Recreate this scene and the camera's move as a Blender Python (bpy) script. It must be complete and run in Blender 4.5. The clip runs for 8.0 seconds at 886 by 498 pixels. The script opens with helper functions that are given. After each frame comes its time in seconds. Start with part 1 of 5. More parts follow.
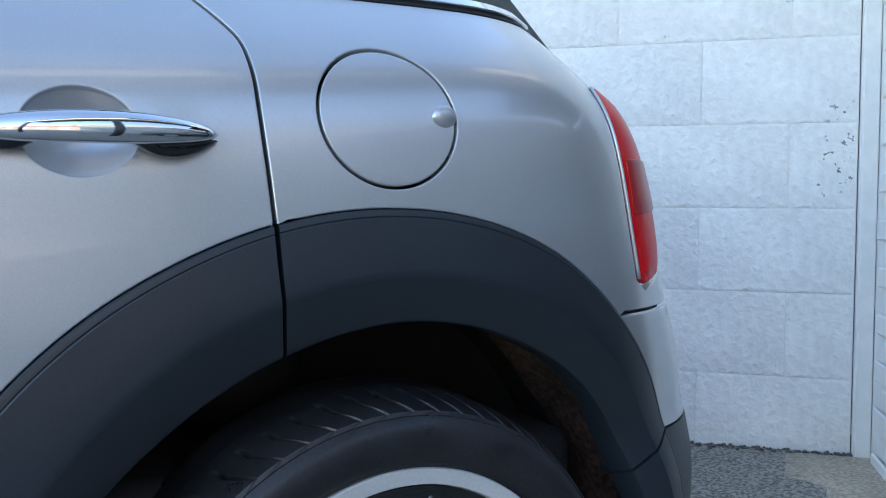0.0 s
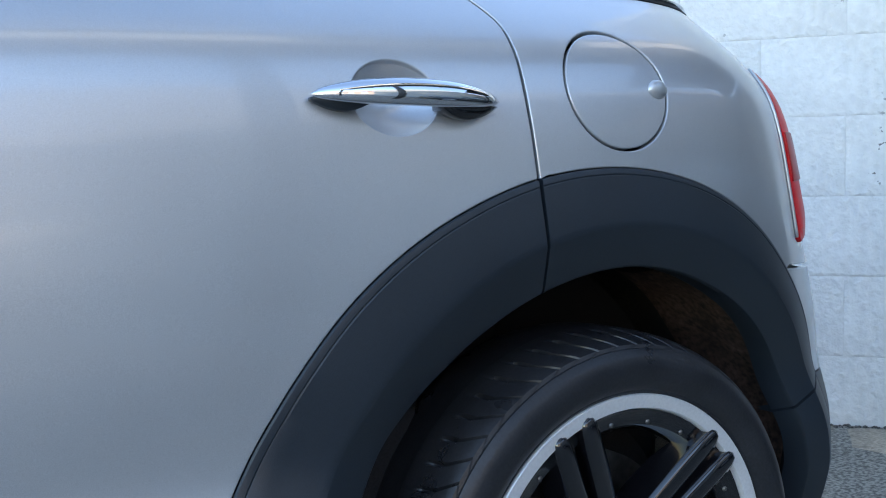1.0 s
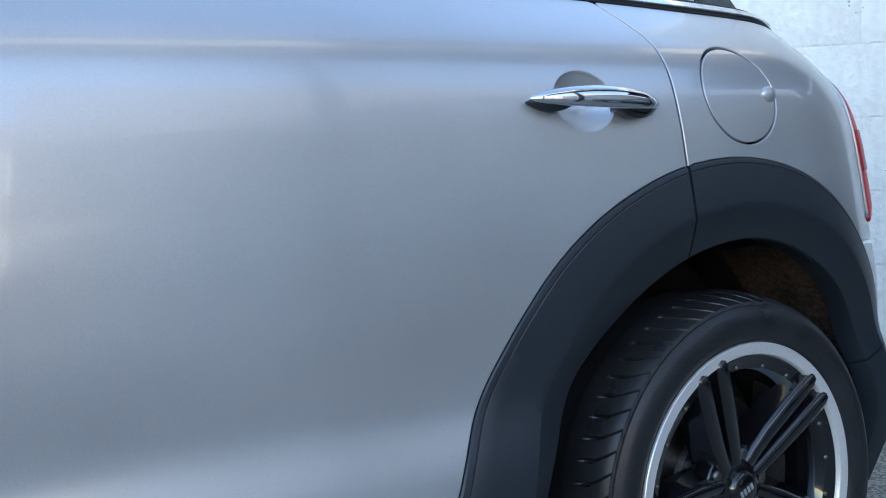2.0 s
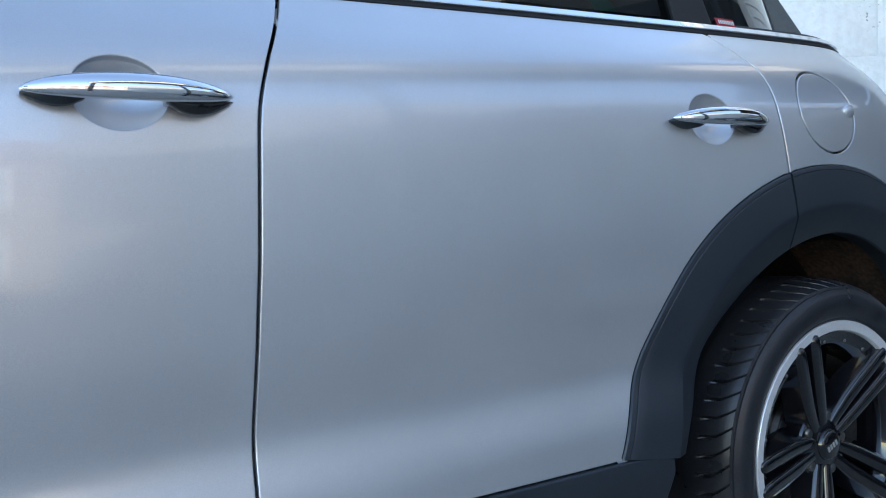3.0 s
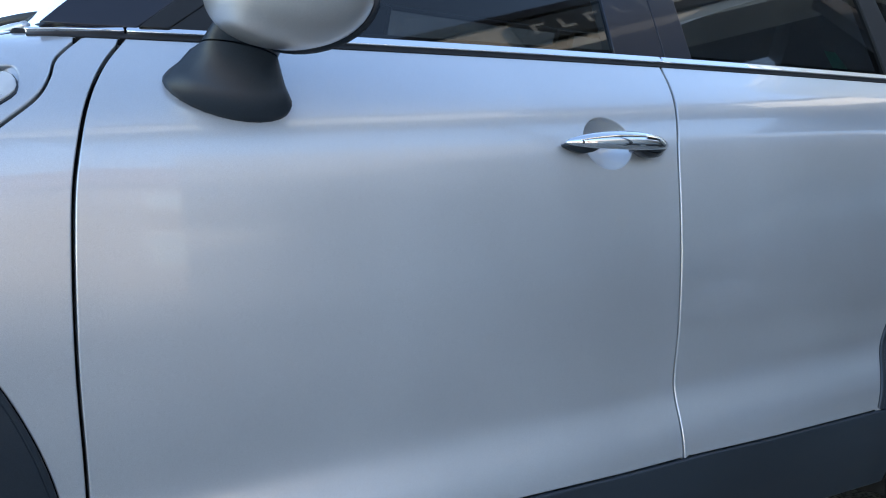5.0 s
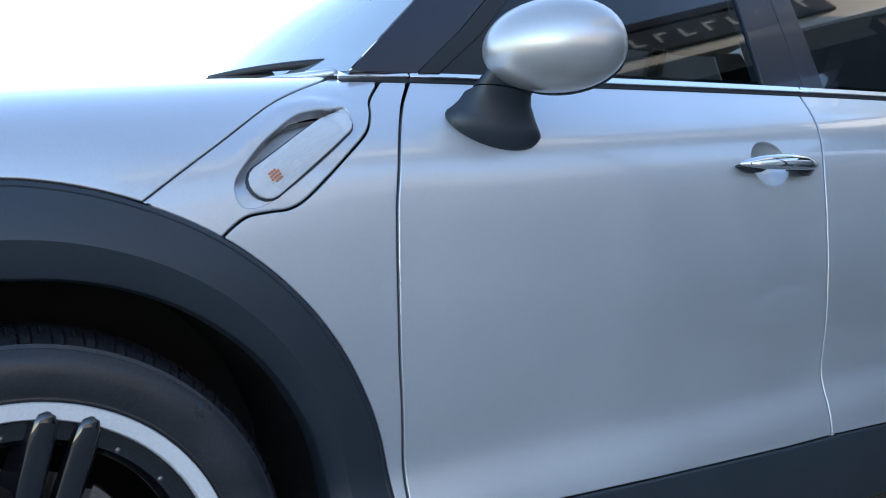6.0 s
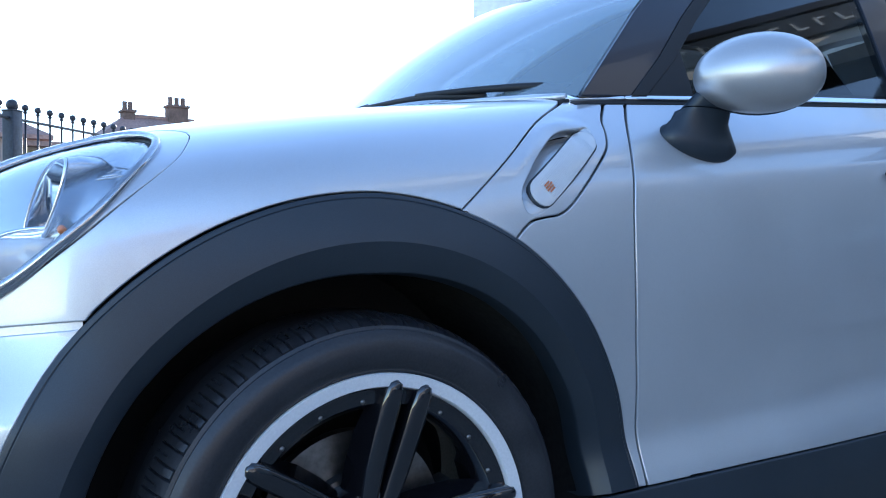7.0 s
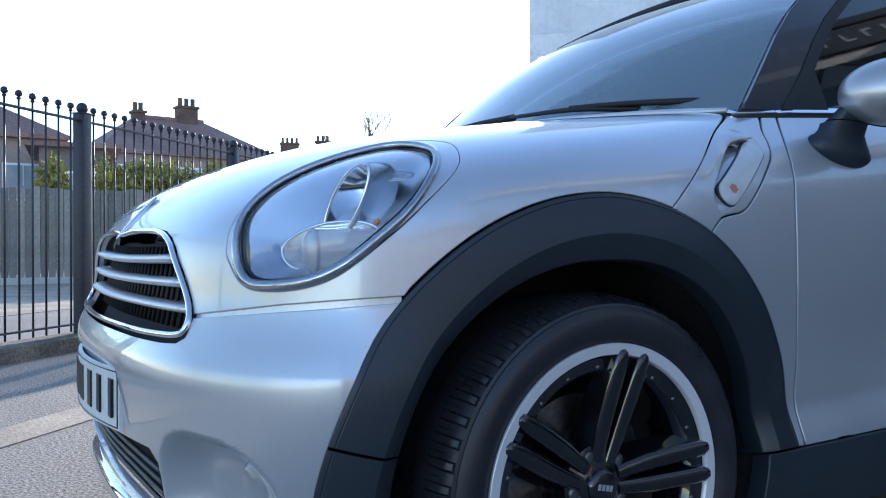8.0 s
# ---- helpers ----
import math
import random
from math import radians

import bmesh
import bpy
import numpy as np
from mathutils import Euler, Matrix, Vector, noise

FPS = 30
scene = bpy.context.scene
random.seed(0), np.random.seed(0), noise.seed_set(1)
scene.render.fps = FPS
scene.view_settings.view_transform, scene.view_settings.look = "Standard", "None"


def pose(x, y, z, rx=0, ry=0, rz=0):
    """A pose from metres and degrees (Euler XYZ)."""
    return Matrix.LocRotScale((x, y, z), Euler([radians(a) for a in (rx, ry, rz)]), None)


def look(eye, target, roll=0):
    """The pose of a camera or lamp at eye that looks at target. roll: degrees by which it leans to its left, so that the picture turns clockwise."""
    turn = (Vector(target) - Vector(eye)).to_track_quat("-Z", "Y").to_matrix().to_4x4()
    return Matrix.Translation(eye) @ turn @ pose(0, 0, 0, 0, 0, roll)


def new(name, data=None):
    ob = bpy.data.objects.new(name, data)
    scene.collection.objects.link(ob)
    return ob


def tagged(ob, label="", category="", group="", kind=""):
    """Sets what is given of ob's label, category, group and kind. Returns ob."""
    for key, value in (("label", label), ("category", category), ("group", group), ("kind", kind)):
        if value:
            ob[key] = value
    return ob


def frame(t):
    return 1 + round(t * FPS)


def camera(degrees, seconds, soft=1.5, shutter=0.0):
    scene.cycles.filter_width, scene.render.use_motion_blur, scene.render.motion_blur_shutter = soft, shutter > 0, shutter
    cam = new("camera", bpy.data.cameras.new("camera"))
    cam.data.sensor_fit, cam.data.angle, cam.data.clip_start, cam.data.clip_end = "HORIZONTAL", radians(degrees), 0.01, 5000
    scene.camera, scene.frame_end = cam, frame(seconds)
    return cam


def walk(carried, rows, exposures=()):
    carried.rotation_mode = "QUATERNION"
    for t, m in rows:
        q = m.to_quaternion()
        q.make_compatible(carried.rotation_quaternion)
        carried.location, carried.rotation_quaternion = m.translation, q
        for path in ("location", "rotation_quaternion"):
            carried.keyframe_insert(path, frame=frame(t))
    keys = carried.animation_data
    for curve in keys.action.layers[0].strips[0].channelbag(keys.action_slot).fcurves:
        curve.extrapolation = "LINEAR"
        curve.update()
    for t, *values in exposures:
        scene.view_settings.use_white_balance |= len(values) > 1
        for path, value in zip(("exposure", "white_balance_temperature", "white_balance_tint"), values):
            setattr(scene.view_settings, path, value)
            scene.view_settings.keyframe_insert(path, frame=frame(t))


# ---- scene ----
cam = camera(55.9, 8.0, 1.1)
PATH = [
    (0, (2.175, -0.834, 0.85), (3.134, 0.92, 0.791), 0.7),
    (0.5, (2.017, -0.829, 0.808), (2.975, 0.927, 0.767), 0.1),
    (1, (1.845, -0.824, 0.782), (2.814, 0.925, 0.744), 0.1),
    (1.5, (1.676, -0.855, 0.756), (2.662, 0.885, 0.724), -0.1),
    (1.7, (1.597, -0.873, 0.748), (2.592, 0.861, 0.721), -0.2),
    (2.8, (1.186, -0.938, 0.736), (2.236, 0.764, 0.706), -0.4),
    (3, (1.112, -0.952, 0.734), (2.161, 0.752, 0.709), -0.5),
    (3.5, (0.92, -0.988, 0.729), (1.98, 0.708, 0.708), -0.7),
    (4, (0.726, -0.999, 0.742), (1.791, 0.694, 0.715), -0.5),
    (4.2, (0.65, -0.985, 0.745), (1.722, 0.702, 0.716), -0.7),
    (5.3, (0.209, -0.996, 0.739), (1.262, 0.704, 0.725), -0.0),
    (5.5, (0.124, -1.011, 0.742), (1.169, 0.694, 0.724), 0.1),
    (6, (-0.073, -1.017, 0.741), (0.96, 0.695, 0.739), -0.2),
    (6.5, (-0.286, -1.006, 0.742), (0.741, 0.71, 0.743), -0.3),
    (7, (-0.501, -1.014, 0.75), (0.513, 0.71, 0.734), -0.2),
    (7.5, (-0.732, -1.025, 0.747), (0.282, 0.698, 0.733), 0.0),
    (8, (-0.935, -1.03, 0.735), (0.077, 0.694, 0.722), -0.0),
]
walk(cam, [(t, look(eye, target, roll)) for t, eye, target, roll in PATH], [(0, 2.52, 6500, 13.5), (1.5, 2.62, 6520, 13.5), (3, 2.57, 6540, 13.5), (4, 2.54, 6540, 13.5), (6, 2.54, 6300, 13.5), (7, 2.28, 5500, 13.5), (7.5, 1.98, 5380, 13.5), (8, 1.64, 5650, 13.5)])

# ---- sky, sun ----
SUN_AZ, SUN_EL = 35.5, 15.6  # degrees from +y towards +x, and above the horizon
world = bpy.data.worlds.new("world")
scene.world = world
world.use_nodes = True
wn = world.node_tree.nodes
sky = wn.new("ShaderNodeTexSky")
sky.sky_type, sky.sun_disc = "NISHITA", False
sky.sun_elevation, sky.sun_rotation = radians(SUN_EL), radians(SUN_AZ)
sky.air_density, sky.dust_density, sky.ozone_density = 0.95, 0.1, 1.0
wn["Background"].inputs["Strength"].default_value = 0.115
world.node_tree.links.new(sky.outputs[0], wn["Background"].inputs["Color"])
sun = new("sun", bpy.data.lights.new("sun", "SUN"))
sun.data.energy, sun.data.angle, sun.data.color = 2.4, radians(0.6), (1.0, 0.86, 0.68)
sun_way = Vector((math.sin(radians(SUN_AZ)) * math.cos(radians(SUN_EL)), math.cos(radians(SUN_AZ)) * math.cos(radians(SUN_EL)), math.sin(radians(SUN_EL))))
sun.matrix_world = Matrix.Translation(sun_way * 30) @ sun_way.to_track_quat("Z", "Y").to_matrix().to_4x4()

# ---- the shape of the car body ----
YC = 0.885


def smooth_table(points, width):
    """A smooth curve through a short table of (place, value)."""
    px = np.array([p[0] for p in points], float)
    py = np.array([p[1] for p in points], float)
    g = np.linspace(px[0] - 4 * width, px[-1] + 4 * width, 3000)
    lo = (py[1] - py[0]) / (px[1] - px[0])
    hi = (py[-1] - py[-2]) / (px[-1] - px[-2])
    v = np.interp(g, px, py)
    v = np.where(g < px[0], py[0] + lo * (g - px[0]), v)
    v = np.where(g > px[-1], py[-1] + hi * (g - px[-1]), v)
    step = g[1] - g[0]
    n = int(3 * width / step) + 1
    k = np.exp(-0.5 * (np.arange(-n, n + 1) * step / width) ** 2)
    k /= k.sum()
    pad = np.concatenate([v[0] - (v[1] - v[0]) * np.arange(n, 0, -1), v, v[-1] + (v[-1] - v[-2]) * np.arange(1, n + 1)])
    v = np.convolve(pad, k, "valid")
    return lambda q: np.interp(q, g, v)


SHOULDER = smooth_table([(-0.10, 0.225), (-0.04, 0.162), (0.0, 0.130), (0.025, 0.106), (0.05, 0.084), (0.08, 0.061), (0.11, 0.045), (0.14, 0.0345), (0.17, 0.0285), (0.22, 0.0225), (0.29, 0.018), (0.36, 0.0155),
                         (0.46, 0.017), (0.50, 0.0205), (0.54, 0.0260), (0.565, 0.0290), (0.585, 0.0285), (0.61, 0.0215), (0.64, 0.0110), (0.665, 0.0045), (0.69, 0.002), (0.74, 0.003), (0.80, 0.02), (0.90, 0.06)], 0.012)
NOSE_X = smooth_table([(0.15, -0.60), (0.25, -0.655), (0.38, -0.685), (0.50, -0.700), (0.53, -0.699), (0.548, -0.692), (0.60, -0.664), (0.63, -0.653), (0.75, -0.645), (0.9, -0.60), (1.1, -0.58)], 0.013)
TAIL_X = smooth_table([(0.2, 3.40), (0.4, 3.43), (0.6, 3.42), (0.8, 3.315), (1.0, 3.24), (1.1, 3.11), (1.2, 2.98)], 0.04)
BONNET_Z = smooth_table([(-0.75, 0.76), (-0.65, 0.820), (-0.5, 0.886), (-0.4, 0.915), (-0.25, 0.957), (0.0, 0.997), (0.25, 1.025), (0.44, 1.042), (0.8, 1.060)], 0.05)


def belt(x):
    return 1.003 + 0.076 * (x - 0.56) - 0.0075 * (x - 0.56) ** 2


def side(x, z):
    """The outer skin of the flank."""
    y = SHOULDER(belt(x) - z)
    y = y + 0.011 * np.clip((0.95 - x) / 0.45, 0, 1) * np.clip((0.85 - z) / 0.3, 0, 1)
    y = y - 0.033 * np.exp(-((x - 0.10) / 0.24) ** 2 - ((z - 0.66) / 0.24) ** 2)
    # the bumper stands out below its crease
    y = y - 0.024 * np.clip((0.640 - z) / 0.10, 0, 1) * np.clip((-0.30 - x) / 0.16, 0, 1)
    return y - 0.017 * np.exp(-((x - 2.5) / 0.27) ** 2 - ((z - 0.85) / 0.25) ** 2)


def skin(x, y, z):
    """Below 0 inside the body, above 0 outside."""
    u = np.abs(y - YC) / (YC - side(x, z))
    v = np.clip(-x / -(NOSE_X(z) + 0.018 * np.exp(-((y - YC) / 0.42) ** 4)), 0, None)
    r = np.clip((x - 2.6) / (TAIL_X(z) - 2.6), 0, None)
    z1 = np.minimum(0.793 + 0.31 * x, 0.98)
    top = np.clip((z - z1) / np.maximum(BONNET_Z(x) - z1, 0.05), 0, None) * np.clip((0.8 - x) / 0.35, 0, 1)
    return u ** 2 + v ** 5.0 + r ** 3.3 + top ** 6 - 1


def march(eye, way, near, far):
    """The places where rays meet the skin, from outside."""
    a, b = np.full(len(way), near, float), np.full(len(way), far, float)
    for _ in range(46):
        m = (a + b) / 2
        p = eye + way * m[:, None]
        out = skin(p[:, 0], p[:, 1], p[:, 2]) > 0
        a, b = np.where(out, m, a), np.where(out, b, m)
    return eye + way * ((a + b) / 2)[:, None]


# ---- building helpers ----
def part(name, bm, material, parent=None, label="", smooth=True):
    me = bpy.data.meshes.new(name)
    bm.to_mesh(me)
    bm.free()
    return link_mesh(name, me, material, parent, label, smooth)


def link_mesh(name, me, material, parent=None, label="", smooth=True):
    me.materials.append(material)
    if smooth:
        me.polygons.foreach_set("use_smooth", [True] * len(me.polygons))
    ob = new(name, me)
    if parent is not None:
        ob.parent = parent
    if label:
        tagged(ob, label)
    return ob


def thing(name, label, category, group="", kind="", at=(0, 0, 0)):
    ob = new(name)
    ob.empty_display_size = 0.05
    ob.location = at
    return tagged(ob, label, category, group, kind)


def box_bm(lo, hi, bevel=0.0, bm=None):
    bm = bm or bmesh.new()
    c = [(a + b) / 2 for a, b in zip(lo, hi)]
    m = Matrix.Translation(c) @ Matrix.Diagonal((hi[0] - lo[0], hi[1] - lo[1], hi[2] - lo[2], 1))
    r = bmesh.ops.create_cube(bm, size=1, matrix=m)
    if bevel:
        edges = list({e for v in r["verts"] for e in v.link_edges})
        bmesh.ops.bevel(bm, geom=edges, offset=bevel, segments=2, profile=0.5, affect="EDGES")
    return bm


def turned(profile, n, bm=None, axis="y", centre=(0, 0, 0), shape=None, twist=None):
    """A lathe round the y axis (wheels) or the z axis. profile: (radius, along); twist turns each ring by an angle."""
    bm = bm or bmesh.new()
    rings = []
    for k in range(n):
        ring = []
        for j, (r, h) in enumerate(profile):
            a = 2 * math.pi * k / n + (twist(j) if twist else 0.0)
            if shape:
                r, h = shape(k, j, r, h)
            p = (r * math.sin(a), h, r * math.cos(a)) if axis == "y" else (r * math.sin(a), r * math.cos(a), h)
            ring.append(bm.verts.new(Vector(p) + Vector(centre)))
        rings.append(ring)
    for k in range(n):
        a, b = rings[k], rings[(k + 1) % n]
        for j in range(len(profile) - 1):
            bm.faces.new((a[j], b[j], b[j + 1], a[j + 1]))
    return bm


def tube(points, radius, sides=8, bm=None, flat=1.0, closed=False, taper=None):
    """A rod along points. flat squeezes it in its second direction."""
    bm = bm or bmesh.new()
    pts = [Vector(p) for p in points]
    n, rings, side = len(pts), [], None
    for i, p in enumerate(pts):
        a, b = (pts[(i - 1) % n], pts[(i + 1) % n]) if closed else (pts[max(i - 1, 0)], pts[min(i + 1, n - 1)])
        d = (b - a).normalized()
        if side is None:
            side = d.cross(Vector((0.013, 0.9, 0.1))).normalized()
        side = (side - d * side.dot(d)).normalized()
        up = d.cross(side)
        r = radius * (taper(i / (n - 1)) if taper else 1)
        rings.append([bm.verts.new(p + side * r * math.cos(2 * math.pi * k / sides) + up * r * flat * math.sin(2 * math.pi * k / sides))
                      for k in range(sides)])
    for i in range(n if closed else n - 1):
        a, b = rings[i], rings[(i + 1) % n]
        for k in range(sides):
            bm.faces.new((a[k], a[(k + 1) % sides], b[(k + 1) % sides], b[k]))
    if not closed:
        bm.faces.new(rings[0][::-1])
        bm.faces.new(rings[-1])
    return bm


def curve(points, n=8, closed=False):
    """A smooth line through points of any dimension (Catmull-Rom)."""
    p = [np.array(q, float) for q in points]
    m, out = len(p), []
    for i in range(m if closed else m - 1):
        if closed:
            a, b, c, d = p[(i - 1) % m], p[i], p[(i + 1) % m], p[(i + 2) % m]
        else:
            b, c = p[i], p[i + 1]
            a = p[i - 1] if i else 2 * b - c
            d = p[i + 2] if i + 2 < m else 2 * c - b
        for k in range(n):
            t = k / n
            out.append(0.5 * (2 * b + (c - a) * t + (2 * a - 5 * b + 4 * c - d) * t * t + (3 * b - a - 3 * c + d) * t ** 3))
    if not closed:
        out.append(p[-1])
    return [tuple(q) for q in out]


def arc(cx, cz, rx, rz, a0, a1, n=24):
    """Part of an ellipse in the flank; degrees from the top, towards the tail."""
    return [(cx + rx * math.sin(radians(a)), cz + rz * math.cos(radians(a))) for a in np.linspace(a0, a1, n)]


def resample(poly, step):
    """Points at even steps along a closed outline, with its corners kept."""
    out = []
    for a, b in zip(poly, poly[1:] + poly[:1]):
        d = math.dist(a, b)
        if d < 1e-6:
            continue
        n = max(1, int(d / step))
        out += [(a[0] + (b[0] - a[0]) * k / n, a[1] + (b[1] - a[1]) * k / n) for k in range(n)]
    return out


def area2(poly):
    return sum(a[0] * b[1] - b[0] * a[1] for a, b in zip(poly, poly[1:] + poly[:1])) / 2


def inset(poly, d):
    """The outline drawn in by d (out, where d is below 0)."""
    s = 1 if area2(poly) > 0 else -1
    n, out = len(poly), []
    for i in range(n):
        p, a, b = np.array(poly[i]), np.array(poly[i - 1]), np.array(poly[(i + 1) % n])
        u, v = p - a, b - p
        u, v = u / max(np.linalg.norm(u), 1e-9), v / max(np.linalg.norm(v), 1e-9)
        nu, nv = np.array((-u[1], u[0])) * s, np.array((-v[1], v[0])) * s
        k = nu + nv
        k = k / max(np.linalg.norm(k), 0.4)
        out.append(tuple(p + k * d / max(0.55, float(k @ nu))))
    return out


def region(outer, holes, step):
    """A flat sheet inside an outline with holes, cut into a grid."""
    bm = bmesh.new()
    edges = []
    for loop in [outer, *holes]:
        vs = [bm.verts.new((p[0], p[1], 0)) for p in loop]
        edges += [bm.edges.new((a, b)) for a, b in zip(vs, vs[1:] + vs[:1])]
    bmesh.ops.triangle_fill(bm, edges=edges, use_beauty=True, use_dissolve=False)
    for axis in (0, 1):
        c = [p[axis] for p in outer]
        for k in range(int(min(c) / step) - 1, int(max(c) / step) + 2):
            co, no = [0, 0, 0], [0, 0, 0]
            co[axis], no[axis] = k * step + 0.00037, 1
            bmesh.ops.bisect_plane(bm, geom=bm.verts[:] + bm.edges[:] + bm.faces[:], dist=1e-7, plane_co=co, plane_no=no)
    return bm


def skin_normal(p):
    e = 1e-3
    g = np.stack([skin(p[:, 0] + e, p[:, 1], p[:, 2]) - skin(p[:, 0] - e, p[:, 1], p[:, 2]),
                  skin(p[:, 0], p[:, 1] + e, p[:, 2]) - skin(p[:, 0], p[:, 1] - e, p[:, 2]),
                  skin(p[:, 0], p[:, 1], p[:, 2] + e) - skin(p[:, 0], p[:, 1], p[:, 2] - e)], 1)
    return g / np.linalg.norm(g, axis=1)[:, None]


def on_side(q):
    q = np.asarray(q, float)
    n = len(q)
    eye = np.stack([q[:, 0], np.full(n, -0.3), q[:, 1]], 1)
    return march(eye, np.tile((0.0, 1.0, 0.0), (n, 1)), 0, 1.18)


NOSE_C = np.array((0.45, YC, 0.6))


def on_nose(q):
    """From degrees round and above the middle of the nose."""
    a, b = np.radians(np.asarray(q, float)).T
    way = np.stack([-np.sin(a) * np.cos(b), -np.cos(a) * np.cos(b), np.sin(b)], 1)
    return NOSE_C + (march(NOSE_C + way * 2.0, -way, 0, 2.0) - NOSE_C)


TAIL_C = np.array((2.3, YC, 0.7))


def on_tail(q):
    a, b = np.radians(np.asarray(q, float)).T
    way = np.stack([np.sin(a) * np.cos(b), -np.cos(a) * np.cos(b), np.sin(b)], 1)
    return march(TAIL_C + way * 2.0, -way, 0, 2.0)


def angles(p, centre, sign):
    d = np.asarray(p, float) - centre
    return [(math.degrees(math.atan2(sign * v[0], -v[1])), math.degrees(math.atan2(v[2], math.hypot(v[0], v[1])))) for v in d]


def to_nose(xz):
    return angles(on_side(xz), NOSE_C, -1)


def to_tail(xz):
    return angles(on_side(xz), TAIL_C, 1)


def top_nose(xy):
    """Angles of places on the bonnet's top, from x and y."""
    q = np.asarray(xy, float)
    n = len(q)
    p = march(np.stack([q[:, 0], q[:, 1], np.full(n, 1.4)], 1), np.tile((0.0, 0.0, -1.0), (n, 1)), 0, 1.0)
    return angles(p, NOSE_C, -1)


def sheet(name, outline, place, material, parent, holes=(), step=0.03, proud=0.0, depth=0.014, gap=0.0, fine=0.012, label="",
          edge=0.0022, shift=None, normals=None):
    """A pressed panel: the part of the skin inside an outline, with a rounded, turned-in edge."""
    out = resample(outline, fine)
    if gap:
        out = inset(out, gap)
    hol = [inset(resample(h, fine), -gap) if gap else resample(h, fine) for h in holes]
    bm = region(out, hol, step)
    bm.verts.index_update()
    q = np.array([v.co[:2] for v in bm.verts])

    def lie(w):
        c = place(w)
        k = normals(c) if normals else skin_normal(c)
        off = np.full(len(c), proud)
        if shift is not None:
            off = off + shift(w, c)
        return c + k * off[:, None], k

    p, rough_n = lie(q)
    e = step * 0.03
    nrm = np.cross(lie(q + (e, 0))[0] - lie(q - (e, 0))[0], lie(q + (0, e))[0] - lie(q - (0, e))[0])
    nrm /= np.maximum(np.linalg.norm(nrm, axis=1), 1e-12)[:, None]
    nrm *= np.sign((nrm * rough_n).sum(1))[:, None]
    for v, c in zip(bm.verts, p):
        v.co = c
    bm.normal_update()
    # faces look outwards
    f0 = max(bm.faces, key=lambda f: f.calc_area())
    if f0.normal.dot(Vector(nrm[f0.verts[0].index])) < 0:
        bmesh.ops.reverse_faces(bm, faces=bm.faces[:])
    ns = [Vector(v) for v in nrm]
    base = len(ns)
    rim = [e for e in bm.edges if len(e.link_faces) == 1]
    if depth:
        outd = {}
        for e in rim:
            f = e.link_faces[0]
            d = (e.verts[1].co - e.verts[0].co)
            o = d.cross(f.normal).normalized()
            if o.dot(f.calc_center_median() - e.verts[0].co) > 0:
                o = -o
            for v in e.verts:
                outd[v] = outd.get(v, Vector()) + o
        ring1, ring2, ring3 = {}, {}, {}
        bm.verts.index_update()
        for v in list(outd):
            o, nn = outd[v].normalized(), ns[v.index]
            a = bm.verts.new(v.co + o * edge * 0.7 - nn * edge * 0.3)
            b = bm.verts.new(v.co + o * edge - nn * edge)
            c = bm.verts.new(v.co + o * edge - nn * depth)
            ring1[v], ring2[v], ring3[v] = a, b, c
            ns += [(nn + o * 0.8).normalized(), o.copy(), o.copy()]
        for e in rim:
            f = e.link_faces[0]
            v0, v1 = e.verts
            lp = next(l for l in f.loops if l.edge == e)
            v0, v1 = lp.vert, lp.link_loop_next.vert
            for r0, r1 in (({v0: v0, v1: v1}, ring1), (ring1, ring2), (ring2, ring3)):
                bm.faces.new((r0[v1], r0[v0], r1[v0], r1[v1]))
    me = bpy.data.meshes.new(name)
    bm.verts.index_update()
    bm.to_mesh(me)
    bm.free()
    ob = link_mesh(name, me, material, parent, label)
    me.normals_split_custom_set_from_vertices([tuple(v) for v in ns])
    return ob


def loft(rows, closed_u=False, bm=None, cap=False):
    """Faces over a grid of places."""
    bm = bm or bmesh.new()
    vs = [[bm.verts.new(p) for p in r] for r in rows]
    n = len(vs[0])
    for a, b in zip(vs, vs[1:]):
        for k in range(n if closed_u else n - 1):
            bm.faces.new((a[k], a[(k + 1) % n], b[(k + 1) % n], b[k]))
    if cap:
        bm.faces.new(vs[0][::-1])
        bm.faces.new(vs[-1])
    return bm


def sharpen(bm, degrees=35):
    bm.normal_update()
    for e in bm.edges:
        if len(e.link_faces) == 2 and e.calc_face_angle(0) > radians(degrees):
            e.smooth = False
    return bm


def dome(outline, width, height):
    """A swelling (or a bowl, below 0) that rises from an outline within a width."""
    line = np.array(resample(list(outline), width / 6))

    def f(q, p):
        d = np.sqrt(((q[:, None, :] - line[None]) ** 2).sum(2)).min(1)
        k = np.clip(d / width, 0, 1)
        return height * (1 - (1 - k) ** 2)
    return f


def mirrored(ob, parent):
    """The same part on the far side of the car."""
    me = ob.data.copy()
    n = len(me.vertices)
    co = np.empty(n * 3)
    me.vertices.foreach_get("co", co)
    co = co.reshape(-1, 3)
    co[:, 1] = 2 * YC - co[:, 1]
    me.vertices.foreach_set("co", co.ravel())
    me.flip_normals()
    twin = new(ob.name.split(".")[0], me)
    twin.parent = parent
    if "label" in ob:
        twin["label"] = ob["label"]
    return twin


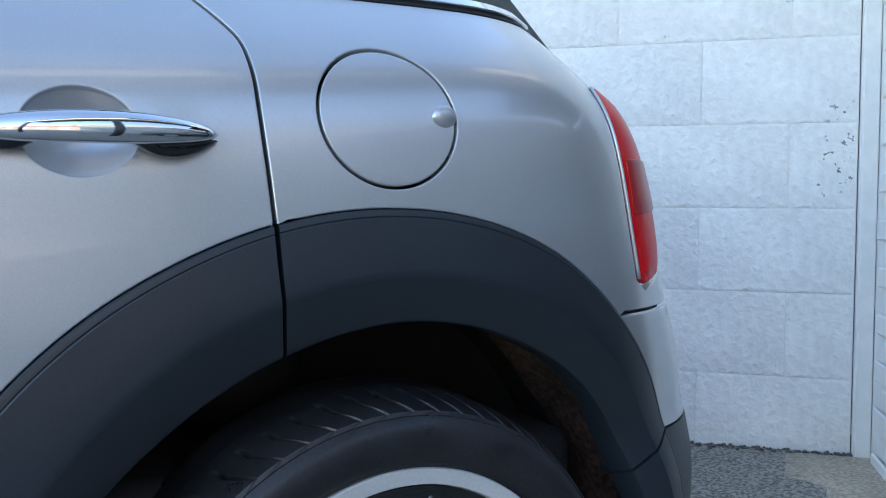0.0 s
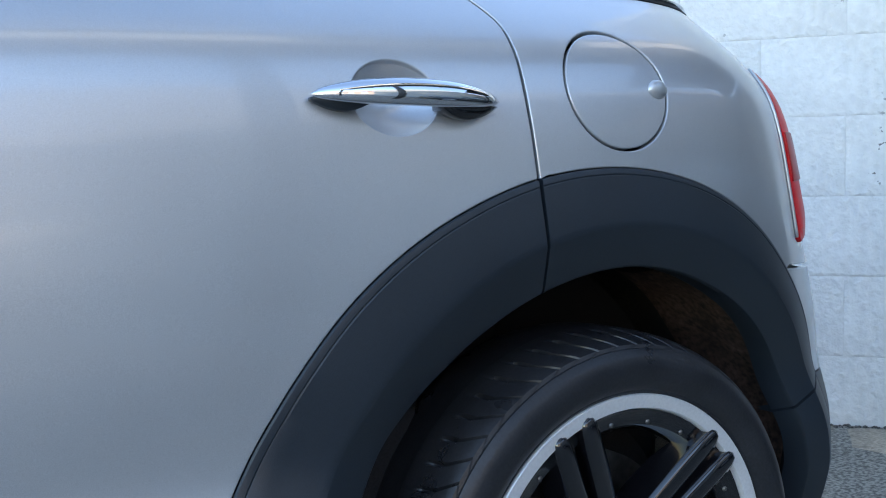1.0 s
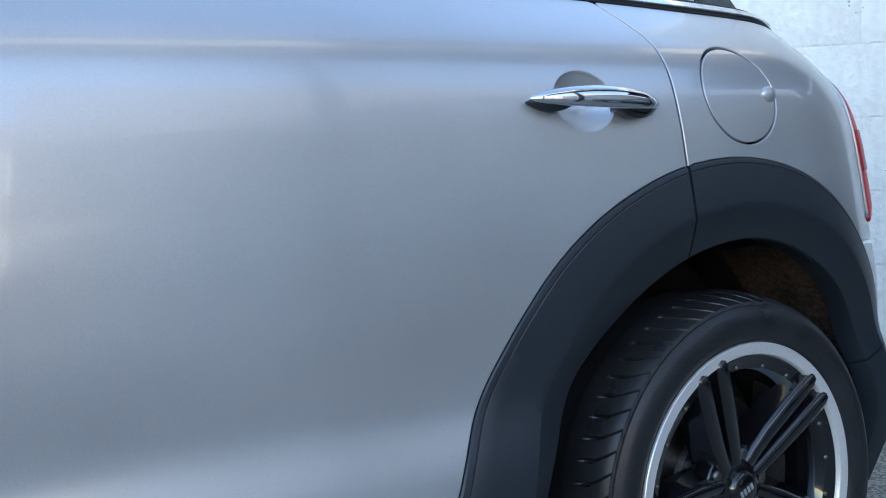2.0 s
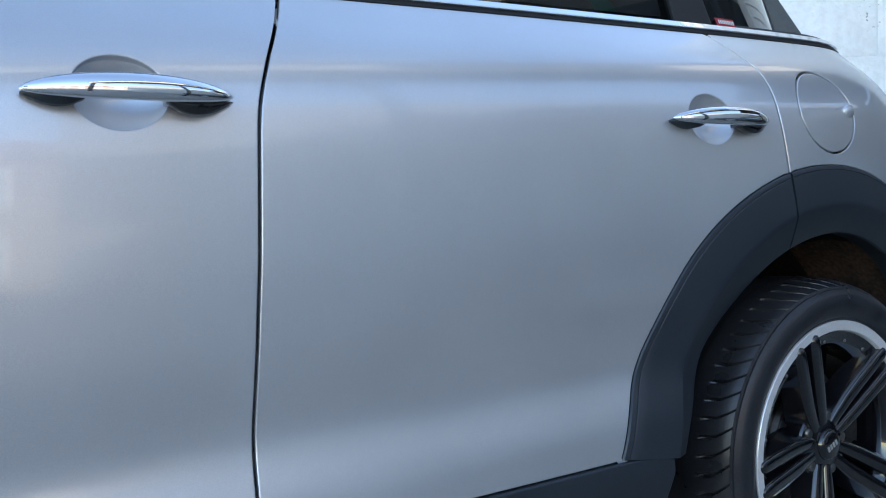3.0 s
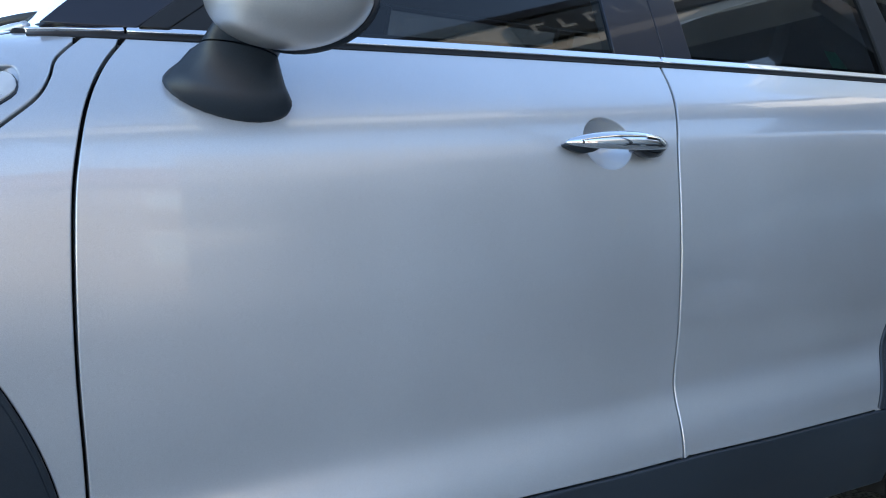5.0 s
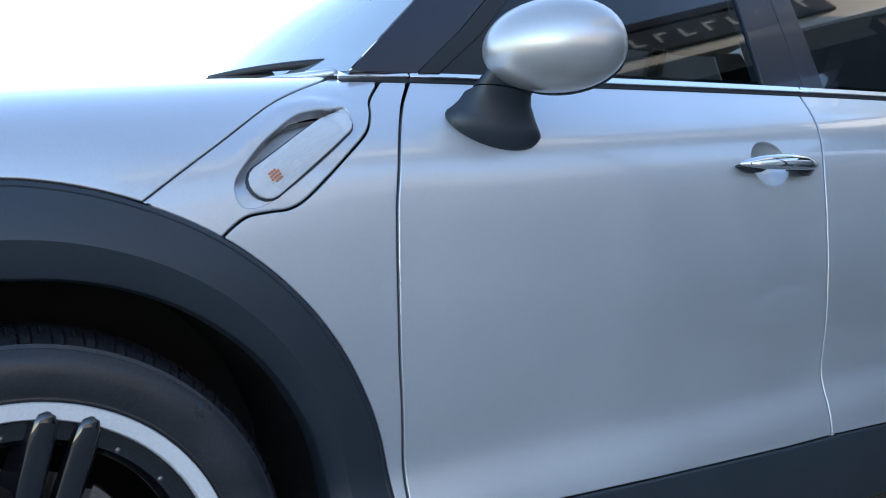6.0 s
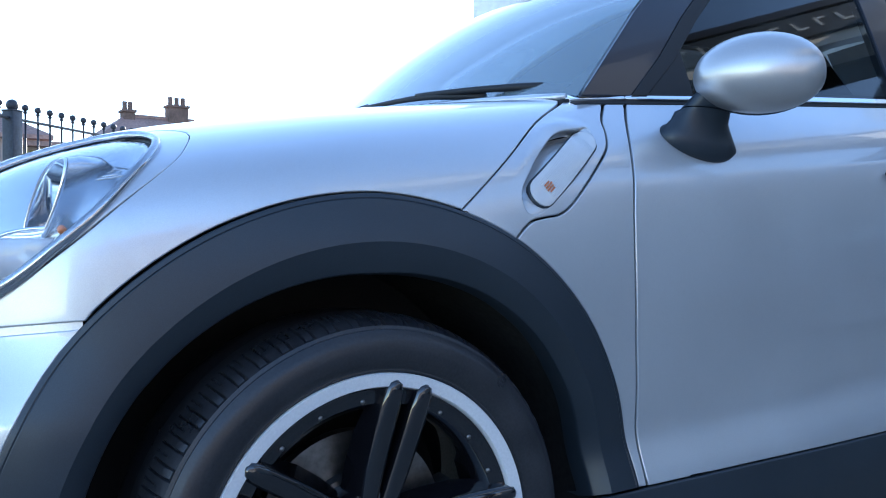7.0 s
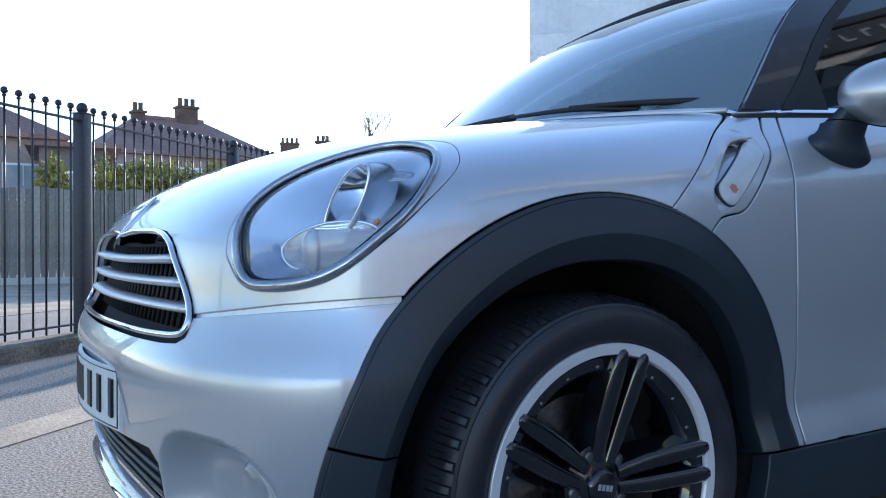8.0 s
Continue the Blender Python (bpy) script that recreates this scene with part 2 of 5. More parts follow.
# ---- materials ----
def material(name, color, rough=0.5, metal=0.0, grain=None, spread=0.15, bump=0.0, coat=0.0, blotch=None, blotch_spread=None, rough_spread=0.0, **more):
    """A surface with two scales of variation: fine grain and large blotches (sizes in metres)."""
    m = bpy.data.materials.new(name)
    m.use_nodes = True
    nt = m.node_tree
    b = nt.nodes["Principled BSDF"]
    b.inputs["Base Color"].default_value = (*color, 1)
    b.inputs["Roughness"].default_value, b.inputs["Metallic"].default_value = rough, metal
    b.inputs["Coat Weight"].default_value, b.inputs["Coat Roughness"].default_value = coat, 0.03
    for key, value in more.items():
        b.inputs[key.replace("_", " ")].default_value = value
    co = nt.nodes.new("ShaderNodeTexCoord")
    last = None
    for size, amount in ((grain, spread), (blotch, spread * 0.8 if blotch_spread is None else blotch_spread)):
        if not size:
            continue
        n = nt.nodes.new("ShaderNodeTexNoise")
        n.inputs["Scale"].default_value, n.inputs["Detail"].default_value = 1 / size, 5
        nt.links.new(co.outputs["Object"], n.inputs["Vector"])
        r = nt.nodes.new("ShaderNodeMapRange")
        r.inputs["From Min"].default_value, r.inputs["From Max"].default_value = 0.3, 0.7
        r.inputs["To Min"].default_value, r.inputs["To Max"].default_value = 1 - amount, 1 + amount
        nt.links.new(n.outputs["Fac"], r.inputs["Value"])
        mul = nt.nodes.new("ShaderNodeVectorMath")
        mul.operation = "SCALE"
        if last is None:
            mul.inputs[0].default_value = color
        else:
            nt.links.new(last, mul.inputs[0])
        nt.links.new(r.outputs[0], mul.inputs["Scale"])
        last = mul.outputs[0]
        if size == grain and bump:
            bp = nt.nodes.new("ShaderNodeBump")
            bp.inputs["Strength"].default_value, bp.inputs["Distance"].default_value = 1.0, bump
            nt.links.new(n.outputs["Fac"], bp.inputs["Height"])
            nt.links.new(bp.outputs[0], b.inputs["Normal"])
        if size == blotch and rough_spread:
            q = nt.nodes.new("ShaderNodeMapRange")
            q.inputs["From Min"].default_value, q.inputs["From Max"].default_value = 0.3, 0.7
            q.inputs["To Min"].default_value, q.inputs["To Max"].default_value = rough - rough_spread, rough + rough_spread
            nt.links.new(n.outputs["Fac"], q.inputs["Value"])
            nt.links.new(q.outputs[0], b.inputs["Roughness"])
    if last is not None:
        nt.links.new(last, b.inputs["Base Color"])
    return m


PAINT = material("silver_paint", (0.585, 0.605, 0.63), 0.33, 0.56, grain=0.0009, spread=0.10, coat=1.0, blotch=0.5)
MIRROR_PAINT = material("satin_silver", (0.56, 0.55, 0.54), 0.34, 0.72, grain=0.0009, spread=0.1, coat=0.3)
PLASTIC = material("black_plastic", (0.021, 0.029, 0.039), 0.40, grain=0.0012, spread=0.2, bump=0.0001, blotch=0.3, rough_spread=0.05)
RUBBER = material("tyre_rubber", (0.022, 0.023, 0.027), 0.36, grain=0.004, spread=0.25, bump=0.0002, blotch=0.08, rough_spread=0.12)
GLOSS = material("gloss_black", (0.006, 0.006, 0.008), 0.08, grain=0.1, coat=1.0)
PIANO = material("pillar_black", (0.008, 0.009, 0.018), 0.28, grain=0.1, coat=0.25)
SEAL = material("rubber_seal", (0.008, 0.008, 0.009), 0.6, grain=0.01)
CHROME = material("chrome", (0.82, 0.83, 0.85), 0.05, 1.0, grain=0.02, spread=0.02)
SATIN = material("satin_metal", (0.70, 0.71, 0.72), 0.36, 0.7, grain=0.004, spread=0.06)
LINER = material("arch_liner", (0.015, 0.0135, 0.013), 0.85, grain=0.012, spread=0.5, bump=0.001, blotch=0.08)
RUST = material("mud_rust", (0.085, 0.052, 0.040), 0.9, grain=0.01, spread=0.6, bump=0.001, blotch=0.06)
STEEL = material("brake_steel", (0.22, 0.215, 0.21), 0.4, 1.0, grain=0.01, spread=0.2, blotch=0.05)
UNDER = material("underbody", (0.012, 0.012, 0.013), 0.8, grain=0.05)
REDLENS = material("red_lens", (0.86, 0.008, 0.014), 0.35, grain=0.02, spread=0.08, coat=0.12, Specular_IOR_Level=0.25)
DARKRED = material("dark_red_lens", (0.48, 0.008, 0.012), 0.3, grain=0.02, spread=0.1, coat=0.25, Specular_IOR_Level=0.25)
GLASS = material("window_glass", (0.05, 0.06, 0.062), 0.0, IOR=1.06, Transmission_Weight=1.0, coat=1.0)
# pale, partly diffuse base stands in for sky glare on the windscreen
SCREEN = material("dusty_windscreen", (0.27, 0.35, 0.38), 0.0, IOR=1.06, Transmission_Weight=0.55, coat=1.0)
DARKGLASS = material("dark_window_glass", (0.016, 0.018, 0.02), 0.0, IOR=1.06, Transmission_Weight=1.0, coat=1.0)
CLEAR = material("clear_lens", (0.93, 0.96, 1.0), 0.02, IOR=1.06, Transmission_Weight=1.0, coat=1.0)
FROST = material("ribbed_lens", (0.86, 0.87, 0.88), 0.25, grain=0.01, spread=0.04, Transmission_Weight=0.35, coat=1.0)
AMBER = material("amber_bulb", (0.55, 0.17, 0.06), 0.4, grain=0.004, spread=0.2)
REFLECTOR = material("lamp_reflector", (0.62, 0.64, 0.67), 0.26, 1.0, grain=0.01, spread=0.05)
WHITE = material("plate_white", (0.75, 0.76, 0.74), 0.35, grain=0.01, spread=0.04)
INK = material("plate_ink", (0.01, 0.01, 0.012), 0.35, grain=0.01)
STICKER = material("sticker_red", (0.42, 0.02, 0.035), 0.4, grain=0.01)
CARD = material("green_card", (0.25, 0.62, 0.5), 0.6, grain=0.02)
CLOTH = material("cabin_cloth", (0.02, 0.02, 0.022), 0.85, grain=0.003, spread=0.3, bump=0.0004)
WALLWHITE = material("white_wall_paint", (0.88, 0.88, 0.87), 0.75, grain=0.030, spread=0.05, bump=0.011, blotch=0.33, blotch_spread=0.10)


def flaked(m, dark, cut):
    """Small dark flakes in clusters over a painted surface."""
    nt = m.node_tree
    b = nt.nodes["Principled BSDF"]
    co = nt.nodes.new("ShaderNodeTexCoord")
    geo = nt.nodes.new("ShaderNodeNewGeometry")
    ns = []
    for size, lo, hi in ((0.022, cut, cut + 0.03), (0.40, 0.59, 0.68)):
        n = nt.nodes.new("ShaderNodeTexNoise")
        n.inputs["Scale"].default_value, n.inputs["Detail"].default_value = 1 / size, 4
        nt.links.new(geo.outputs["Position"], n.inputs["Vector"])
        r = nt.nodes.new("ShaderNodeMapRange")
        r.inputs["From Min"].default_value, r.inputs["From Max"].default_value = lo, hi
        nt.links.new(n.outputs["Fac"], r.inputs["Value"])
        ns.append(r.outputs[0])
    mul = nt.nodes.new("ShaderNodeMath")
    mul.operation = "MULTIPLY"
    nt.links.new(ns[0], mul.inputs[0])
    nt.links.new(ns[1], mul.inputs[1])
    mix = nt.nodes.new("ShaderNodeMix")
    mix.data_type = "RGBA"
    mix.inputs["B"].default_value = (*dark, 1)
    old = b.inputs["Base Color"].links[0].from_socket
    nt.links.new(mul.outputs[0], mix.inputs["Factor"])
    nt.links.new(old, mix.inputs["A"])
    nt.links.new(mix.outputs["Result"], b.inputs["Base Color"])


flaked(WALLWHITE, (0.20, 0.19, 0.18), 0.625)
BRICKWHITE = material("white_brick_paint", (0.85, 0.85, 0.84), 0.6, grain=0.02, spread=0.03, bump=0.0015, blotch=0.4)
TRIMWHITE = material("white_trim", (0.84, 0.84, 0.83), 0.5, grain=0.05, spread=0.05, bump=0.001)
CRUMB = material("flaked_dirt", (0.13, 0.12, 0.11), 0.9, grain=0.006, spread=0.6)
TARMAC = material("tarmac", (0.27, 0.25, 0.215), 0.85, grain=0.011, spread=0.5, bump=0.005, blotch=0.9, blotch_spread=0.12)
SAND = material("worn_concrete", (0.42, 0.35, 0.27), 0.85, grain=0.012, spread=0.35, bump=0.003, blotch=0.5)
IRON = material("fence_paint", (0.028, 0.032, 0.042), 0.5, grain=0.02, spread=0.3, blotch=0.3)
TIMBER = material("grey_timber", (0.27, 0.245, 0.215), 0.85, grain=0.05, spread=0.15, bump=0.001, blotch=0.4)
POSTCON = material("concrete_post", (0.48, 0.47, 0.45), 0.85, grain=0.02, spread=0.15, bump=0.002)
BRICK = material("house_brick", (0.23, 0.14, 0.115), 0.85, grain=0.08, spread=0.25, bump=0.004, blotch=1.2)
TILE = material("roof_tile", (0.26, 0.165, 0.14), 0.8, grain=0.1, spread=0.25, bump=0.01, blotch=1.5)
RENDERPINK = material("house_render", (0.36, 0.275, 0.245), 0.85, grain=0.1, spread=0.12, blotch=1.5)
PANE = material("house_glass", (0.35, 0.42, 0.46), 0.08, grain=0.5, coat=1.0)
LEAF = material("hedge_leaf", (0.27, 0.25, 0.05), 0.6, grain=0.2, spread=0.5, blotch=0.8)
TWIG = material("twig", (0.13, 0.09, 0.06), 0.9, grain=0.05)
CREAM = material("cream_cladding", (0.62, 0.58, 0.50), 0.6, grain=0.05, spread=0.05, blotch=0.8)
SIGNDARK = material("sign_panel", (0.03, 0.036, 0.036), 0.4, grain=0.05)
SIGNLETTER = material("sign_letter", (0.42, 0.44, 0.43), 0.5, grain=0.02)
FRAMEDARK = material("shop_frame", (0.015, 0.016, 0.018), 0.4, grain=0.05)
LIP = material("rim_silver", (0.86, 0.86, 0.87), 0.32, 0.35, grain=0.004, spread=0.05)
OUTHOUSE = material("outhouse_wall", (0.20, 0.17, 0.155), 0.85, grain=0.08, spread=0.15, blotch=1.0)
STACK = material("chimney_brick", (0.13, 0.085, 0.07), 0.9, grain=0.06, spread=0.3, bump=0.004, blotch=0.6)
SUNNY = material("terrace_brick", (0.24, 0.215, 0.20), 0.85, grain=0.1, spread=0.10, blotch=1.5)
PLINTH = material("stained_plinth", (0.17, 0.145, 0.115), 0.9, grain=0.015, spread=0.5, bump=0.004, blotch=0.35)
YARDCAR = material("parked_car_paint", (0.045, 0.05, 0.055), 0.3, 0.3, grain=0.002, spread=0.1, coat=1.0)
GREYWALL = material("grey_wall", (0.38, 0.385, 0.39), 0.7, grain=0.05, spread=0.1, blotch=0.6)
tn = TIMBER.node_tree
each = tn.nodes.new("ShaderNodeObjectInfo")
tone = tn.nodes.new("ShaderNodeMapRange")
tone.inputs["To Min"].default_value, tone.inputs["To Max"].default_value = 0.55, 1.45
fade_mix = tn.nodes.new("ShaderNodeVectorMath")
fade_mix.operation = "SCALE"
shade_in = tn.nodes["Principled BSDF"].inputs["Base Color"]
tn.links.new(each.outputs["Random"], tone.inputs["Value"])
tn.links.new(shade_in.links[0].from_socket, fade_mix.inputs[0])
tn.links.new(tone.outputs[0], fade_mix.inputs["Scale"])
tn.links.new(fade_mix.outputs[0], shade_in)
for node in TARMAC.node_tree.nodes:
    if node.type == "MAP_RANGE" and node.inputs["To Max"].default_value > 1.2:
        node.inputs["From Min"].default_value, node.inputs["From Max"].default_value = 0.40, 0.60


# ---- the yard ----
# The buildings and the fence stand on a grid that is turned against the car.
ALONG = Vector((0.70, 0.714, 0)).normalized()
ACROSS = Vector((-0.714, 0.70, 0)).normalized()
CORNER = Vector((4.66, 1.06, 0))


def on_grid(p, u, v, z=0.0):
    q = Vector(p) + ALONG * u + ACROSS * v
    return Vector((q.x, q.y, z))


def ground_z(x, y):
    """The yard rises gently to the white wall."""
    s = min(max((x - 2.9) / 1.6, 0), 1) * min(max((4.5 - y) / 2.5, 0), 1) * min(max((y + 3.0) / 2.0, 0), 1)
    return 0.075 * s * s * (3 - 2 * s)


def make_ground():
    xs = [-400, -120, -40, -15, -8] + [-6 + 0.25 * k for k in range(57)] + [10, 15, 40, 120, 400]
    ys = [-400, -120, -40, -15, -8] + [-6 + 0.25 * k for k in range(57)] + [10, 15, 40, 120, 400]
    bm = loft([[(x, y, ground_z(x, y)) for x in xs] for y in ys])
    bmesh.ops.reverse_faces(bm, faces=bm.faces[:])
    tagged(part("ground", bm, TARMAC), "worn grey tarmac yard with gritty surface", "ground", kind="structure")


make_ground()


def grid_box(u0, u1, v0, v1, z0, z1, origin, bevel=0.0):
    bm = box_bm((u0, v0, z0), (u1, v1, z1), bevel)
    m = Matrix.Translation(origin) @ Matrix(((ALONG.x, ACROSS.x, 0), (ALONG.y, ACROSS.y, 0), (0, 0, 1))).to_4x4()
    bmesh.ops.transform(bm, matrix=m, verts=bm.verts[:])
    return bm


WALL_LEN, WALL_H = 3.31, 3.1
GRID = Matrix(((ALONG.x, ACROSS.x, 0), (ALONG.y, ACROSS.y, 0), (0, 0, 1))).to_4x4()
wall_end = tagged(part("wall_end", grid_box(0.0395, 0.25, -0.133, WALL_LEN - 0.01, -0.05, WALL_H, CORNER), TRIMWHITE, smooth=False),
                  "white painted concrete block wall with flaking paint", "wall", kind="structure")
wall_side = tagged(part("wall_side", grid_box(-0.95, 8.0, -0.42, -0.190, -0.05, 3.2, CORNER), TRIMWHITE, smooth=False),
                   "white painted brick wall", "wall", kind="structure")
wall_back = tagged(part("wall_back", grid_box(0.25, 8.0, WALL_LEN - 0.26, WALL_LEN - 0.01, -0.05, WALL_H, CORNER), WALLWHITE, smooth=False),
                   "white painted wall round the corner", "wall", kind="structure")
wall_far = tagged(part("wall_far", grid_box(7.8, 8.0, -0.215, WALL_LEN - 0.26, -0.05, WALL_H, CORNER), WALLWHITE, smooth=False), "white painted far end wall", "wall", kind="structure")
tagged(part("roof_flat", grid_box(0.0, 8.0, -0.12, WALL_LEN + 0.03, WALL_H, WALL_H + 0.12, CORNER), TRIMWHITE, smooth=False),
       "flat roof edge over the white wall", "roof", kind="structure")
trim = tagged(part("trim", grid_box(-0.012, 0.045, -0.188, -0.136, 0.06, WALL_H, CORNER, 0.006), TRIMWHITE, smooth=False), "white painted corner board", "trim", kind="structure")


def rough_block(w, h, d, seed):
    """A painted block with soft, uneven edges; its face looks along -x of the grid."""
    rnd = random.Random(seed)
    ys, zs = [0, 0.006, 0.014, w * 0.33, w * 0.66, w - 0.014, w - 0.006, w], [0, 0.005, 0.012, h * 0.35, h * 0.65, h - 0.012, h - 0.005, h]
    rows = []
    for j, z in enumerate(zs):
        row = []
        for i, y in enumerate(ys):
            edge = i in (0, len(ys) - 1) or j in (0, len(zs) - 1)
            row.append((0.0028 + rnd.uniform(-0.002, 0.0006) if edge else rnd.uniform(-0.0010, 0.0010), y + (rnd.uniform(-0.0015, 0.0015) if 0 < i < len(ys) - 1 else 0), z + (rnd.uniform(-0.0018, 0.0018) if 0 < j < len(zs) - 1 else 0)))
        rows.append(row)
    bm = loft(rows)
    bmesh.ops.recalc_face_normals(bm, faces=bm.faces[:])
    return bm


def rough_brick(w, h):
    e = 0.006
    rows = [[(y, x, z) for y, x in ((0.0, 0.006), (e, 0.0), (w - e, 0.0), (w, 0.006))] for z, k in ((0.0, 1), (e, 0), (h - e, 0), (h, 1))]
    rows[0] = [(y, 0.006, z) for y, x, z in rows[0]]
    rows[-1] = [(y, 0.006, z) for y, x, z in rows[-1]]
    return loft(rows)


# ---- iron fence ----
FENCE = Vector((-0.14, 5.385, 0))


def make_fence():
    f = thing("iron_fence", "black painted iron railing fence with ball finials", "fence")
    part("plinth", grid_box(-8, 16, -0.13, 0.13, -0.05, 0.10, FENCE, 0.01), PLINTH, f, "low stained concrete plinth", False)
    for z in (0.17, 1.605):
        part("rail", grid_box(-8, 16, -0.02, 0.02, z - 0.006, z + 0.006, FENCE), IRON, f, smooth=False)
    bm = tube([(0, 0, 0.12), (0, 0, 1.68)], 0.0072, 6)
    bmesh.ops.create_icosphere(bm, subdivisions=2, radius=0.024, matrix=Matrix.Translation((0, 0, 1.695)))
    turned([(0.009, 1.655), (0.014, 1.66), (0.014, 1.668), (0.009, 1.672)], 8, bm, "z")
    picket = part("picket", bm, IRON, f)
    post_bm = box_bm((-0.045, -0.045, 0.10), (0.045, 0.045, 1.66), 0.006)
    bmesh.ops.create_icosphere(post_bm, subdivisions=2, radius=0.042, matrix=Matrix.Translation((0, 0, 1.695)))
    box_bm((-0.05, -0.05, 1.652), (0.05, 0.05, 1.662), 0.003, post_bm)
    post = part("post", post_bm, IRON, f)
    turn = Matrix.Rotation(math.atan2(ALONG.y, ALONG.x), 4, "Z")
    posts = [2.21 * k for k in range(-3, 7)]
    for k, u in enumerate(posts):
        ob = post if k == 0 else new("post", post.data)
        ob.parent = f
        ob.matrix_basis = Matrix.Translation(on_grid(FENCE, u, 0)) @ turn
    started = False
    for i in range(-62, 126):
        if i % 18 == 0:
            continue
        ob = new("picket", picket.data) if started else picket
        started = True
        ob.parent = f
        ob.matrix_basis = Matrix.Translation(on_grid(FENCE, i * 2.21 / 18, 0))


make_fence()

# pale paving strip across the yard, and worn concrete by the wall
tagged(part("paving", grid_box(-9, 2.2, -0.10, 0.13, -0.02, 0.005, Vector((-0.60, 2.68, 0))), SAND, smooth=False), "pale worn paving strip in the tarmac", "paving", kind="structure")
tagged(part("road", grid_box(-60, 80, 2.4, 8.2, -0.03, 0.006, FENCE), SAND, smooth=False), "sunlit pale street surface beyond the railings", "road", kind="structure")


def make_apron():
    rnd = random.Random(5)
    rows = []
    for i in range(14):
        u = -0.02 - i * 0.09
        edge = -0.36 + 0.30 + 0.05 * rnd.uniform(-1, 1) + (0.06 if i > 3 else 0.16)
        row = []
        for k in range(6):
            v = -0.21 + (edge + 0.21) * k / 5
            q = on_grid(CORNER, u, v)
            row.append((q.x, q.y, ground_z(q.x, q.y) + 0.006 - (0.012 if k == 5 else 0)))
        rows.append(row)
    bm = loft(rows)
    bmesh.ops.recalc_face_normals(bm, faces=bm.faces[:])
    tagged(part("pavement", bm, SAND), "worn sandy concrete patch by the wall", "pavement", kind="structure")


make_apron()


# ---- sign canopy behind the camera's path ----
def make_canopy():
    """A narrow canopy on posts; its face runs at an angle past the car's tail."""
    s = thing("canopy", "cream canopy fascia with a dark sign, on slim dark posts", "canopy")
    d = Vector((0.871, 0.491, 0)).normalized()
    turn = Matrix.Translation((3.5, -0.75, 0)) @ Matrix(((d.x, -d.y, 0), (d.y, d.x, 0), (0, 0, 1))).to_4x4()

    def add(name, lo, hi, mat, parent, label="", bevel=0.0):
        bm = box_bm(lo, hi, bevel)
        bmesh.ops.transform(bm, matrix=turn, verts=bm.verts[:])
        return part(name, bm, mat, parent, label, False)
    add("fascia", (-3.4, -0.25, 2.85), (3.3, 0.0, 3.19), CREAM, s, "cream fascia board")
    add("roof_edge", (-3.45, -0.30, 3.19), (3.35, 0.03, 3.26), FRAMEDARK, s, "black roof edge")
    add("roof", (-3.4, -0.8, 3.05), (0.95, -0.25, 3.15), FRAMEDARK, s, "flat canopy roof")
    add("roof", (0.95, -2.2, 3.05), (3.3, -0.25, 3.15), FRAMEDARK, s, "flat canopy roof")
    for k in range(7):
        add("beam", (-3.3 + k * 1.02, -0.8, 2.93), (-3.22 + k * 1.02, -0.25, 3.05), FRAMEDARK, s, "dark canopy beam")
    for x in (-3.36, -1.25, 0.80, 3.1):
        add("canopy_post", (x, -0.16, -0.05), (x + 0.10, -0.06, 2.85), FRAMEDARK, s, "dark canopy post")
    sign = add("sign_board", (-0.83, 0.0, 2.94), (0.62, 0.03, 3.16), SIGNDARK, s, "dark sign board with pale bars", 0.004)
    for k in range(9):
        x = -0.74 + k * 0.15
        add("sign_bar", (x, 0.03, 3.005), (x + 0.022, 0.036, 3.095), SIGNLETTER, sign)
        add("sign_bar", (x + 0.022, 0.03, 3.005 if k % 2 else 3.075), (x + 0.075, 0.036, 3.025 if k % 2 else 3.095), SIGNLETTER, sign)


make_canopy()


def make_reflection_walls():
    """Walls added to tone the flank's reflections, one behind the canopy on its line."""
    bm = box_bm((-3.4, -2.7, -0.05), (5.6, -2.5, 3.05))
    d = Vector((0.871, 0.491, 0)).normalized()
    bmesh.ops.transform(bm, matrix=Matrix.Translation((3.5, -0.75, 0)) @ Matrix(((d.x, -d.y, 0), (d.y, d.x, 0), (0, 0, 1))).to_4x4(), verts=bm.verts[:])
    tagged(part("wall_yard", bm, GREYWALL, smooth=False), "plain grey rendered wall added behind the canopy for the reflections", "wall", kind="structure")
    # end wall added to keep bright ground and sky off the quarter panel
    bm = box_bm((3.4, -2.495, -0.05), (3.6, 0.95, 3.05))
    bmesh.ops.transform(bm, matrix=Matrix.Translation((3.5, -0.75, 0)) @ Matrix(((d.x, -d.y, 0), (d.y, d.x, 0), (0, 0, 1))).to_4x4(), verts=bm.verts[:])
    tagged(part("wall_yard_end", bm, GREYWALL, smooth=False), "plain grey rendered wall added to darken the tail reflections", "wall", kind="structure")


make_reflection_walls()


